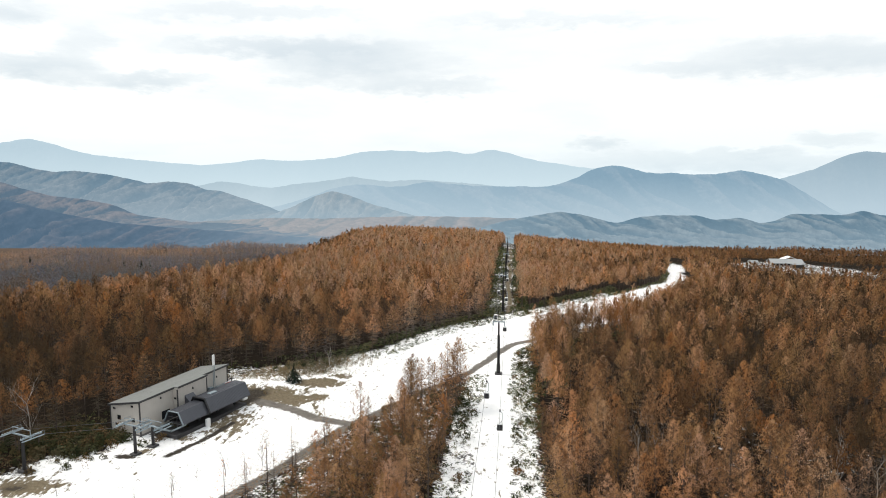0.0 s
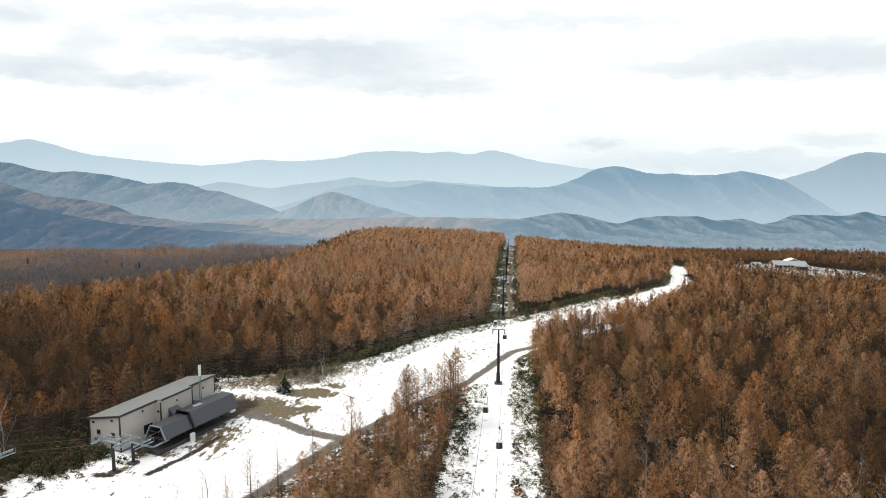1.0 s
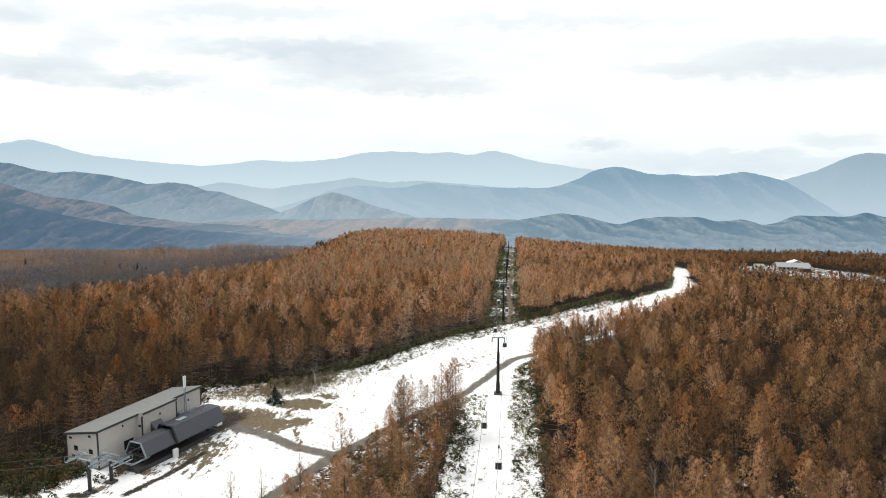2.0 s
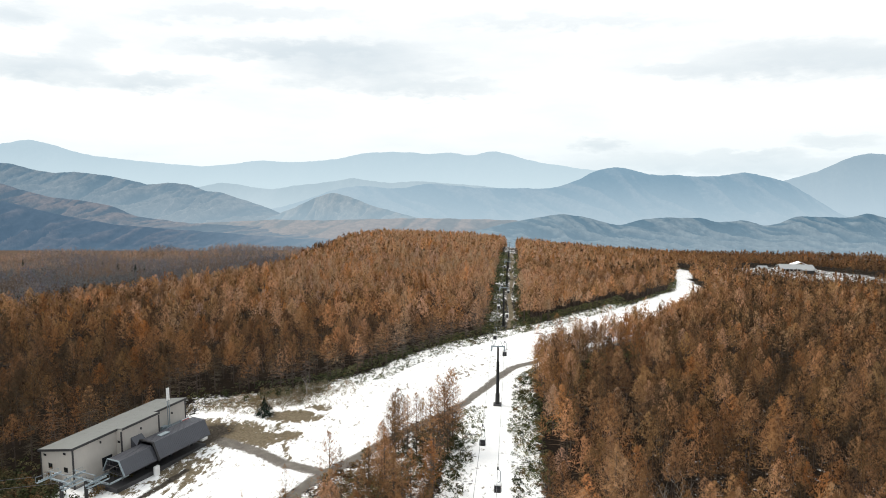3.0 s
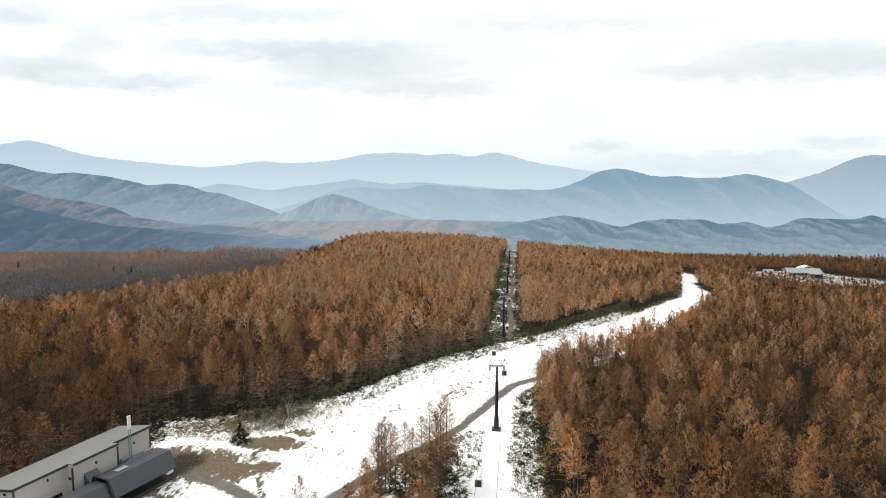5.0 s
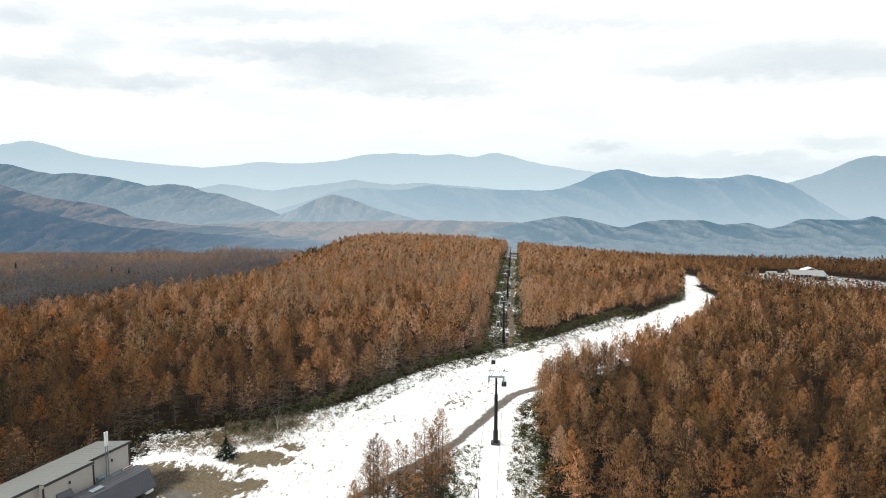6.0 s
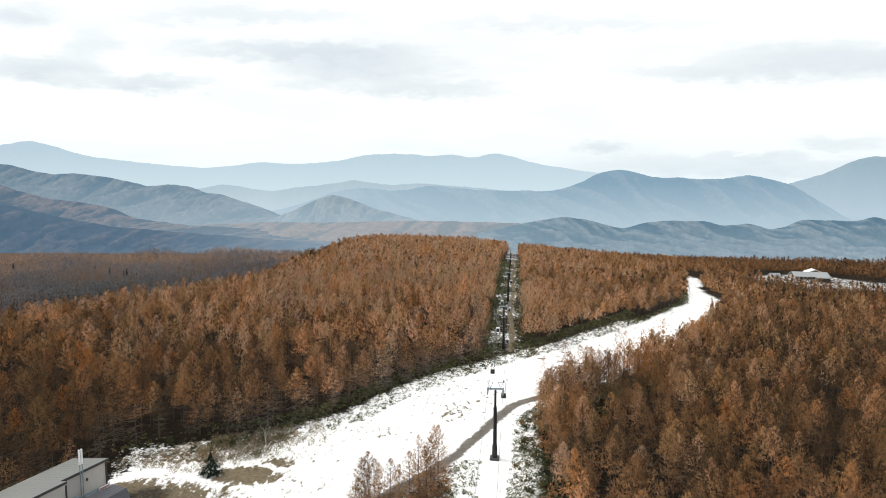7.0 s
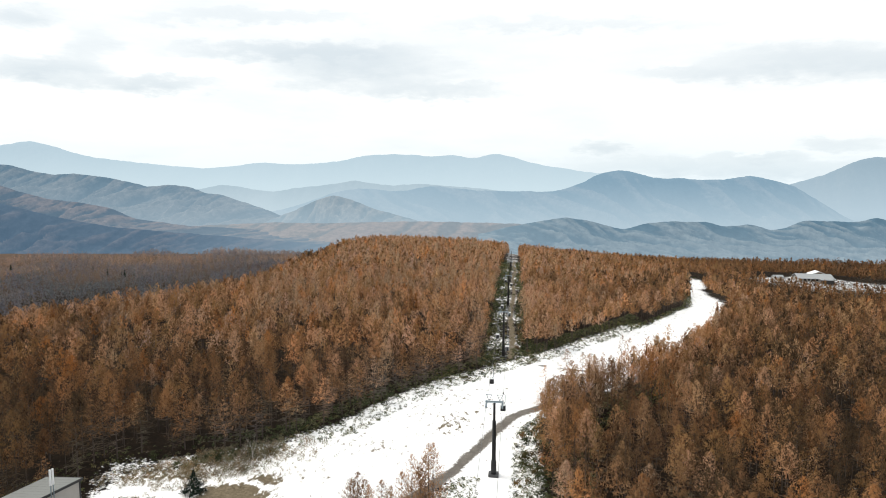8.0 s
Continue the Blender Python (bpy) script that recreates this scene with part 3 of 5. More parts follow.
# ---- larches ----
def larch(rng, tall, wide, branches, twigs, size, width, bare=0.35, trunk_wide=0.13, sides=4, limb=0.03, dead=0, tier=0.0, fill=0):
    """One larch as triangles (verts, faces, slots): a straight trunk, branches that sweep out and turn up at the tip,
    fine sprays along them.
    tier: height between storeys of level branches; fill: inner twigs, some coloured dark for shade within the crown;
    dead: bare lower branches."""
    v, f, s = [], [], []

    def tri(a, b, c, slot):
        o = len(v)
        v.extend([tuple(a), tuple(b), tuple(c)])
        f.append((o, o + 1, o + 2))
        s.append(slot)

    if sides:
        for i in range(sides):
            a = 2 * math.pi * i / sides
            v.append((trunk_wide * math.cos(a), trunk_wide * math.sin(a), -0.4))
        v.append((0.05 * rng.standard_normal(), 0.05 * rng.standard_normal(), tall))
        for i in range(sides):
            f.append((i, (i + 1) % sides, sides))
            s.append(0)

    def spray(at, facing, way, ln, wd, slot):
        n = facing / (np.linalg.norm(facing) + 1e-9)
        way = way - n * way.dot(n)
        way /= np.linalg.norm(way) + 1e-9
        side = np.cross(n, way)
        tri(at - side * wd, at + side * wd, at + way * ln, slot)

    def girth(k):
        return (1 - k ** 1.25) ** 0.9 * (0.82 + 0.18 * min(1, k * 4)) * 1.05

    for _ in range(dead):
        z, a = tall * rng.uniform(0.12, bare + 0.14), rng.uniform(0, 2 * math.pi)
        out = np.array([math.cos(a), math.sin(a), rng.uniform(-0.25, 0.1)]) * wide * rng.uniform(0.5, 1.0)
        root, side = np.array([0, 0, z]), np.array([0, 0, 0.06])
        tri(root - side, root + side, root + out, 3)
        for _ in range(2 if limb else 0):
            at = root + out * rng.uniform(0.4, 0.9)
            tri(at, at + np.array([0, 0, 0.04]), at + rng.standard_normal(3) * 0.45 * np.array([1, 1, 0.35]), 3)
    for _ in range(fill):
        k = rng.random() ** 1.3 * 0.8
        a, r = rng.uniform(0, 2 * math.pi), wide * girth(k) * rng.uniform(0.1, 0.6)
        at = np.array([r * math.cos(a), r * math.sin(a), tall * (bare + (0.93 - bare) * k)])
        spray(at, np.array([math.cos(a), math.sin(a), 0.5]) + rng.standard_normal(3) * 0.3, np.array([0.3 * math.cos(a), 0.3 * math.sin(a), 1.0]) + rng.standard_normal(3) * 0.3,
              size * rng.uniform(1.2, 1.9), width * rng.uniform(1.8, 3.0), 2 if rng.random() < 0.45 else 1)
    for b in range(branches):
        k = ((b + rng.random()) / branches) ** 1.12
        z = tall * (bare + (0.985 - bare) * k)
        if tier:
            z = round(z / tier) * tier + rng.normal(0, 0.07)
        reach = wide * girth(k) * rng.uniform(0.82, 1.12) + 0.12
        a = b * 2.4 + rng.uniform(-0.6, 0.6)
        flat = np.array([math.cos(a), math.sin(a), 0.0])
        lift = (0.02 if tier else 0.12) + 0.6 * k ** 1.6
        root = np.array([0, 0, z - 0.1 * reach])

        def along(d):
            return root + flat * d * reach + np.array([0, 0, reach * (lift * d + 0.22 * d ** 3 - (0.16 if tier else 0.06) * math.sin(math.pi * d))])
        if limb and reach > 0.5:
            up = np.array([0, 0, limb])
            mid = along(0.55)
            tri(root - up, root + up, mid, 0)
            tri(mid - up * 0.7, mid + up * 0.7, along(1.0), 0)
        for c in range(twigs):
            d = 0.25 + 0.75 * ((c + rng.random()) / twigs) ** 0.5
            at = along(d) + rng.standard_normal(3) * np.array([0.12, 0.12, 0.07]) * (0.4 + reach * 0.5)
            way = flat * rng.uniform(0.3, 1.0) + rng.standard_normal(3) * np.array([0.42, 0.42, 0.25]) + np.array([0, 0, (0.12 if tier else 0.6) + 0.7 * k])
            facing = flat * 0.85 + np.array([0, 0, 1.0 if tier else 0.55]) + rng.standard_normal(3) * 0.26
            spray(at, facing, way, size * (1.15 - 0.6 * k) * rng.uniform(0.6, 1.4), width * rng.uniform(0.7, 1.3), 1)
    return np.array(v), np.array(f), np.array(s)


def scatter(rng, lo, hi, spacing, keep):
    """Jittered planting places."""
    xs, ys = np.arange(lo[0], hi[0], spacing), np.arange(lo[1], hi[1], spacing)
    gx, gy = np.meshgrid(xs, ys)
    gx, gy = gx + rng.uniform(-0.46, 0.46, gx.shape) * spacing, gy + rng.uniform(-0.46, 0.46, gy.shape) * spacing
    x, y = gx.ravel(), gy.ravel()
    ok = keep(x, y)
    return x[ok], y[ok]


def joined(name, protos, x, y, z, scale, turn, tint, mats, label, category):
    """Many alike plants as one mesh."""
    vs, fs, ss, ts, base = [], [], [], [], 0
    pick = np.random.default_rng(len(x)).integers(0, len(protos), len(x))
    for i, (v, f, s) in enumerate(protos):
        k = np.where(pick == i)[0]
        if not len(k):
            continue
        c, n = np.cos(turn[k])[:, None], np.sin(turn[k])[:, None]
        sc = scale[k][:, None]
        X = (v[None, :, 0] * c - v[None, :, 1] * n) * sc + x[k][:, None]
        Y = (v[None, :, 0] * n + v[None, :, 1] * c) * sc + y[k][:, None]
        Z = v[None, :, 2] * sc + z[k][:, None]
        vs.append(np.stack([X, Y, Z], -1).reshape(-1, 3))
        fs.append((f[None] + (np.arange(len(k)) * len(v))[:, None, None]).reshape(-1, 3) + base)
        ss.append(np.tile(s, len(k)))
        ts.append(np.repeat(tint[k], len(v)))
        base += len(k) * len(v)
    me = mesh_of(name, np.concatenate(vs), np.concatenate(fs), mats, tint=np.concatenate(ts), slots=np.concatenate(ss))
    return tagged(new(name, me), label, category, kind="stuff")


def in_view(x, y, margin=25.0):
    return (np.abs(x) < 0.74 * y + margin) & (y > 60)


def patchy(x, y, scale=0.16):
    return 0.5 + 0.25 * np.sin(x * scale * 2.1 + 1.3 * np.sin(y * scale)) + 0.25 * np.sin(y * scale * 1.7 + 1.7 * np.sin(x * scale * 1.3))


def plant_forest():
    rng = np.random.default_rng(4)
    def tallness():
        return rng.uniform(10.2, 13.4)
    near_kinds = [larch(rng, tallness(), rng.uniform(2.7, 3.4), 86, n, 0.52, 0.031, rng.uniform(0.28, 0.42), 0.15, 6, 0.022, 18, 0, n) for n in (17, 16, 15, 14, 13, 12, 5, 3)]
    mid_kinds = [larch(rng, tallness(), rng.uniform(2.35, 3.0), 66, n, 0.55, 0.048, rng.uniform(0.42, 0.54), 0.14, 3, 0, 6, 0, c) for n, c in ((13, 50), (13, 48), (12, 44), (12, 42), (11, 40), (11, 36), (10, 30), (9, 24), (6, 10), (5, 4))]
    edge_kinds = [larch(rng, tallness(), rng.uniform(2.7, 3.5), 60, n, 0.72, 0.045, rng.uniform(0.42, 0.52), 0.16, 4, 0.03, 44, 0.95, 10) for n in (9, 9, 8, 8, 7, 5)]
    hill_kinds = [larch(rng, tallness(), rng.uniform(2.7, 3.4), 34, n, 0.95, 0.125, rng.uniform(0.5, 0.58), 0.09, 3, 0, 0, 0, c) for n, c in ((4, 14), (4, 14), (4, 12), (3, 12), (3, 10), (3, 8), (3, 6), (2, 6))]
    crest_kinds = [larch(rng, tallness(), rng.uniform(2.6, 3.3), 20, 1, 1.5, 0.3, rng.uniform(0.5, 0.58), 0.08, 0, 0, 0, 0, 5) for _ in range(8)]
    dot_kinds = [larch(rng, rng.uniform(8, 12), rng.uniform(2.6, 3.6), 12, 1, 2.0, 0.55, 0.12, 0.2, 0, 0) for _ in range(6)]
    x, y = scatter(rng, (-1250, 62), (1000, 1800), 4.5, lambda a, b: woods(a, b) & in_view(a, b) & (np.hypot(a, b) < 1640))
    px, py = scatter(rng, (-40, 96), (0, 155), 3.6, lambda a, b: inside(a, b, STAND))
    ex, ey = scatter(rng, (20, 190), (170, 430), 2.9, lambda a, b: woods(a, b) & ~woods(a - 12, b + 4) & (a > lift_x(b) + 12))
    px, py = np.concatenate([px, ex]), np.concatenate([py, ey])
    outside = ~inside(x, y, STAND)
    x, y = np.concatenate([x[outside], px]), np.concatenate([y[outside], py])
    d = np.hypot(x, y)
    thin = rng.random(len(x))
    gap = patchy(x, y, 0.11) * patchy(y + 31, x, 0.043)
    valley = (x < -118 - 0.68 * soft_plus(440 - y, 30) - 45) & (d > 330)
    keep = ~valley & (((d < 600) & (thin < np.where(d < 270, 0.76, 0.84) + 0.5 * gap)) | ((d < 1150) & (thin < 0.85))) | (valley & (d > 560) & (thin < 0.26))
    keep &= ~inside(x, y, CLUMP) | (inside(x, y, STAND) & (thin < 0.9))
    keep &= near_path(x, y, ROAD_UP) > 3.0
    lone = np.array(LONE_LARCHES + THIN_LARCHES)
    x, y = np.concatenate([x[keep], lone[:, 0]]), np.concatenate([y[keep], lone[:, 1]])
    d, valley = np.hypot(x, y), np.concatenate([valley[keep], np.zeros(len(lone), bool)])
    thin_one = (np.arange(len(x)) >= len(x) - len(THIN_LARCHES)) | (((x - 92) / 20) ** 2 + ((y - 116) / 17) ** 2 < 1)
    z, sc, tu, ti = height(x, y), rng.normal(1.0, 0.17, len(x)).clip(0.6, 1.36), rng.uniform(0, 6.28, len(x)), rng.beta(2, 2, len(x))
    sc = np.where(inside(x, y, STAND), sc * 1.04, sc)
    sc[-len(lone):] = lone[:, 2]
    # Left cuts below y = 620 also paint woodland shade into the tint.
    # Stand tone; the rise with y also paints in paling by distance haze.
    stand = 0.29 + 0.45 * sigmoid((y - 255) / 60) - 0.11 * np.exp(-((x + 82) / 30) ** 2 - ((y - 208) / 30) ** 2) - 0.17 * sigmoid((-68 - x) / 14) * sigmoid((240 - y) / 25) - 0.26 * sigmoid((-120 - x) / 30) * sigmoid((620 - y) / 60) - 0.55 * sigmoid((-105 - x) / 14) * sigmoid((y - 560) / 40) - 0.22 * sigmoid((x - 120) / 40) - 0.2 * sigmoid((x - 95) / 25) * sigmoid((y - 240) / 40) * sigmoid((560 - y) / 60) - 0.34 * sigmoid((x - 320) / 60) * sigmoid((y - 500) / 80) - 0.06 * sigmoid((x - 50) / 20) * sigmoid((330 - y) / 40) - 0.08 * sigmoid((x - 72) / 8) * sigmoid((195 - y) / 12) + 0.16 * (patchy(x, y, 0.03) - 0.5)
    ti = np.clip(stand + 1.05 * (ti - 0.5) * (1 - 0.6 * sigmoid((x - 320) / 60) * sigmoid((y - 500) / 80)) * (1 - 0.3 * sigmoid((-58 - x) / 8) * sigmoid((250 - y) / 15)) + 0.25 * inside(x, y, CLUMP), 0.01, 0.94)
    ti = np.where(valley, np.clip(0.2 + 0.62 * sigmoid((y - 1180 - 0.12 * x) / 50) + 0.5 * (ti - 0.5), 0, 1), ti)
    sc = np.where(valley, sc * (0.55 + 1.1 * patchy(x, y, 0.017)), sc)
    ti = np.where(valley, np.clip(ti + 0.5 * (patchy(y, x, 0.012) - 0.5), 0, 1), ti)
    clump = inside(x, y, CLUMP)
    order = np.where(clump | (np.arange(len(x)) >= len(x) - len(lone)), 0, d)
    first = np.zeros(len(x), bool)
    first[np.argsort(order)[:300]] = True
    fringe = np.zeros(len(x), bool)
    for ox, oy in ((6, 0), (-5, 0), (0, -7), (5, -5), (-4, -4)):
        fringe |= ~woods(x + ox, y + oy)
    edge = fringe & (d < 400)
    fringe &= (d < 340) & ~first & ~valley & (x < lift_x(y))
    # Woods' edge painted as lit right of the lift, as shaded at the left.
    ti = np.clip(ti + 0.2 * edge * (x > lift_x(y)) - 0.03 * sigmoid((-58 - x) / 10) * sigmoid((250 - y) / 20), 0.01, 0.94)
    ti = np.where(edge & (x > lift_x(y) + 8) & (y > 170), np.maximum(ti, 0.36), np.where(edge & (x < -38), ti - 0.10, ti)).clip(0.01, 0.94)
    mid = (d < 265) & ~first & ~fringe
    hill = (d < 500) & ~first & ~mid & ~valley & ~fringe
    crest = ~mid & ~first & ~hill & ~valley & ~fringe
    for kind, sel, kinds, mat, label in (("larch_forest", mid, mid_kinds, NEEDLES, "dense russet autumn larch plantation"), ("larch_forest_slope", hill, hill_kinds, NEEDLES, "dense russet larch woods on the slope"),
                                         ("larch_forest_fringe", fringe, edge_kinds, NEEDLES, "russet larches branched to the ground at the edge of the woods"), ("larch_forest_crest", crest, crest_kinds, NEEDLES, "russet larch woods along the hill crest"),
                                         ("valley_woods", valley, dot_kinds, HAZY_BAREWOOD, "far grey and russet leafless woods in the valley")):
        joined(kind, kinds, x[sel], y[sel], z[sel], sc[sel], tu[sel], ti[sel], [BARK, mat, SHADED_TWIGS, DEADWOOD], label, "forest")
    bx, by = scatter(rng, (-110, -45), (110, 61), 4.7, woods)
    n = len(bx)
    joined("larch_forest_behind", hill_kinds, bx, by, height(bx, by), rng.normal(1.0, 0.14, n).clip(0.65, 1.3), rng.uniform(0, 6.28, n), rng.beta(2, 2, n) * 0.8, [BARK, NEEDLES, SHADED_TWIGS, DEADWOOD],
           "russet larch plantation beside the lift line", "forest")
    meshes = []
    for v, f, s in near_kinds:
        pair = []
        for slots, mat, nm in (((0, 3), BARK, "trunk"), ((1,), NEEDLES, "crown")):
            g = f[np.isin(s, slots)]
            used, inv = np.unique(g.ravel(), return_inverse=True)
            pair.append(mesh_of(nm, v[used], inv.reshape(-1, 3), [mat], tint=np.full(len(used), 0.16), attributes={"own": np.full(len(used), 0.62)}))
        meshes.append(pair)
    for i in np.where(first)[0]:
        top = tagged(new("larch_tree"), "slender autumn larch with thin russet needles", "tree", "larches beside the lift line")
        pair = meshes[int(rng.integers(6, 8)) if thin_one[i] else int(rng.integers(0, 6))]
        top.matrix_basis = Matrix.LocRotScale((x[i], y[i], z[i]), Euler((0, 0, tu[i])), (sc[i],) * 3)
        for me, nm in zip(pair, ("trunk", "crown")):
            new(nm, me).parent = top


plant_forest()


# ---- bamboo grass, brush and other low growth ----
def tuft(rng, blades, tall, wide, width):
    v, f = [], []
    for _ in range(blades):
        a, r = rng.uniform(0, 6.28), wide * rng.random() ** 0.6
        at = np.array([r * math.cos(a), r * math.sin(a), -0.1])
        tip = at + np.array([math.cos(a) * wide * rng.uniform(0.1, 0.7), math.sin(a) * wide * rng.uniform(0.1, 0.7), tall * rng.uniform(0.5, 1.1)])
        side = np.array([-math.sin(a + rng.normal()), math.cos(a + rng.normal()), 0.1]) * width
        mid = (at + tip) / 2
        o = len(v)
        v += [tuple(at), tuple(mid + side), tuple(tip), tuple(mid - side)]
        f += [(o, o + 1, o + 2), (o, o + 2, o + 3)]
    return np.array(v), np.array(f), np.zeros(len(f), int)


def shrub(rng, leaves, tall, wide, width):
    """A low rounded bush of leaves that face outwards."""
    v, f = [], []
    for _ in range(leaves):
        a, e = rng.uniform(0, 6.28), math.asin(rng.uniform(0.05, 1.0))
        n = np.array([math.cos(a) * math.cos(e), math.sin(a) * math.cos(e), math.sin(e)])
        at = n * np.array([wide, wide, tall]) * rng.uniform(0.55, 1.05)
        way = rng.standard_normal(3)
        n = n + rng.standard_normal(3) * 0.4
        side = np.cross(n, way)
        side *= width * rng.uniform(0.7, 1.3) / (np.linalg.norm(side) + 1e-9)
        way = np.cross(side, n)
        way *= 2.2 * width / (np.linalg.norm(way) + 1e-9)
        o = len(v)
        v += [tuple(at - side), tuple(at + side), tuple(at + way)]
        f.append((o, o + 1, o + 2))
    return np.array(v), np.array(f), np.zeros(len(f), int)


def sow(name, seed, lo, hi, spacing, dense, blades, tall, wide, width, mat, label, category, make=tuft):
    """Low growth where dense(x, y), 0 to 1, lets it stand."""
    rng = np.random.default_rng(seed)
    kinds = [make(rng, blades, tall * rng.uniform(0.7, 1.3), wide, width) for _ in range(5)]
    x, y = scatter(rng, lo, hi, spacing, lambda a, b: rng.random(a.shape) < dense(a, b))
    n = len(x)
    joined(name, kinds, x, y, height(x, y), rng.uniform(0.6, 1.4, n), rng.uniform(0, 6.28, n), rng.random(n), [mat], label, category)


def rim_growth(x, y):
    """Thick along the upper edge of the piste, in strips beside the lift track and under the clump."""
    p = signed(x, y, PISTE)
    off = np.abs(x - lift_x(y))
    upper = ((p < -0.3) & (p > -18) & (off > 3)) * np.where(p < -6.0, np.where((x > -30) & (p > -10), 0.5, 0.9), 0.4) * (1 - 0.75 * sigmoid((-46 - x) / 4))
    lower = (y < 262) & (off > 4.2) & (off < 12) & (p < 0.5)
    above = (y >= 262) & (off < 12) & (p < -1)
    g = np.maximum.reduce([upper, lower * np.where(off > 6.2, 0.6, 0.3) * np.where(x > lift_x(y), 1.5, 1.0) * np.where(y < 146, 0.3, 1.0), above * np.where(near_path(x, y, LIFT_TRACK) < 2.4, 0.04, 0.65), inside(x, y, CLUMP) * 0.25])
    return g * (0.35 + 0.85 * patchy(x, y)) * (near_path(x, y, ROAD_UP) > 3.2) * (1 - 0.92 * np.exp(-((x + 42) / 17) ** 4 - ((y - 197) / 9.5) ** 4))


sow("bamboo_grass", 21, (-110, 95), (110, 420), 0.72, lambda x, y: rim_growth(x, y) * (y < 420), 17, 0.6, 0.5, 0.10, GREEN, "dark green bamboo grass with snow between", "undergrowth", shrub)
sow("bamboo_grass_on_hill", 22, (15, 420), (95, 700), 1.5, lambda x, y: rim_growth(x, y), 9, 0.8, 1.0, 0.32, GREEN, "dark green bamboo grass along the lift line", "undergrowth", shrub)


def brush_growth(x, y):
    """Dry brush round the young spruce and at the foot of the woods."""
    a = np.exp(-((x + 42) / 14) ** 2 - ((y - 191) / 5) ** 2)
    b = 0.35 * np.exp(-((x + 50) / 12) ** 2 - ((y - 170) / 6) ** 2)
    c = 0.25 * np.exp(-((x + 84) / 9) ** 2 - ((y - 131) / 8) ** 2)
    d = 0.25 * np.exp(-((x + 28) / 12) ** 2 - ((y - 125) / 25) ** 2)
    return np.maximum.reduce([a, b, c, d]) * (0.3 + 0.9 * patchy(x, y, 0.3)) * (near_path(x, y, ROAD_STATION) > 2.5) * ((signed(x, y, PISTE) < 1.5) | (y > 150))


def snowy_scrub(x, y):
    """Low pale brush over snow between the station and the young spruce."""
    low = np.where(x < -48, 184.4 - 0.19 * (x + 67), 180.8 + 0.65 * (x + 48))
    high = 188.5 + 0.62 * (x + 68)
    return 0.75 * sigmoid((y - low) / 0.5) * sigmoid((high - y) / 0.8) * sigmoid((x + 68) / 1.0) * sigmoid((-37 - x) / 1.2) * (0.35 + 0.9 * patchy(x, y, 0.45))


sow("snowy_scrub", 29, (-72, 174), (-34, 208), 0.75, snowy_scrub, 34, 0.75, 0.5, 0.07, DRY, "low pale scrub half buried in snow", "undergrowth", shrub)
sow("twiggy_scrub", 28, (-75, 165), (-15, 215), 1.05, lambda x, y: 2.2 * np.exp(-((x + 40) / 10) ** 2 - ((y - 196.5 - 0.4 * (x + 40)) / 5) ** 2) * (signed(x, y, PISTE) < 6) * (0.25 + patchy(x, y, 0.3)), 80, 1.5, 0.85, 0.085, DRY, "dry twiggy scrub along the edge of the woods", "undergrowth", shrub)
sow("dry_brush", 23, (-105, 95), (-5, 205), 0.8, brush_growth, 26, 0.75, 0.5, 0.07, DRY, "dry straw-coloured brush poking through snow", "undergrowth", shrub)


def bush_growth(x, y):
    """Tall bushes at the foot of the woods below the station and on the rim of the piste."""
    p = signed(x, y, PISTE)
    a = np.maximum(1.3 * np.exp(-((x + 85) / 12) ** 2 - ((y - 138) / 9) ** 2), 1.3 * np.exp(-((x + 77) / 4.5) ** 2 - ((y - 139) / 4.5) ** 2))
    b = 0.5 * np.exp(-((x + 36) / 14) ** 2 - ((y - 197) / 3.5) ** 2)
    c = inside(x, y, CLUMP) * 0.05
    along = (x - BASE[0]) * ALONG.x + (y - BASE[1]) * ALONG.y
    return np.maximum.reduce([a, b * (p < -0.5), c]) * ((along < -1.2) | (x > -66)) * (1 - sigmoid((x + 73) / 1.0) * sigmoid((139 - y) / 1.5))


sow("tall_bushes", 24, (-110, 95), (5, 215), 1.9, lambda x, y: 0.95 * bush_growth(x, y), 80, 2.7, 1.0, 0.09, BRUSHWOOD, "tall russet and olive bushes", "undergrowth", shrub)
sow("far_rim_bushes", 27, (95, 335), (300, 780), 1.5, lambda x, y: ((signed(x, y, PISTE) < -0.2) & (signed(x, y, PISTE) > -5)) * 0.6 * ~inside(x, y, CLUMP) * (near_path(x, y, PISTE[11:17]) < 6), 9, 0.8, 0.8, 0.22, GREEN, "dark green scrub along the edge of the ski run", "undergrowth", shrub)
sow("evergreen_bushes", 25, (-110, 95), (5, 215), 1.2, lambda x, y: 0.9 * bush_growth(x, y), 60, 1.6, 1.1, 0.19, EVERGREEN, "dark evergreen bushes at the foot of the woods", "undergrowth", shrub)


def line_shrubs(x, y):
    """Bushes between the lift track and the larches."""
    off = np.abs(x - lift_x(y))
    return (off > np.where(x > lift_x(y), 4.8, 6.0)) * (off < 13.0) * np.where(x > lift_x(y), 1.1, 0.45) * (signed(x, y, PISTE) < -1) * patchy(x, y, 0.25) * 0.5 + 0.1 * inside(x, y, CLUMP) + 0.9 * np.exp(-((x - 2.5) / 4.5) ** 4 - ((y - 160) / 15) ** 4) * (near_path(x, y, ROAD_UP) > 4)


sow("lift_line_bushes", 26, (-20, 95), (75, 420), 1.7, line_shrubs, 40, 1.1, 0.95, 0.19, EVERGREEN, "dark green bushes dusted with snow beside the lift track", "undergrowth", shrub)


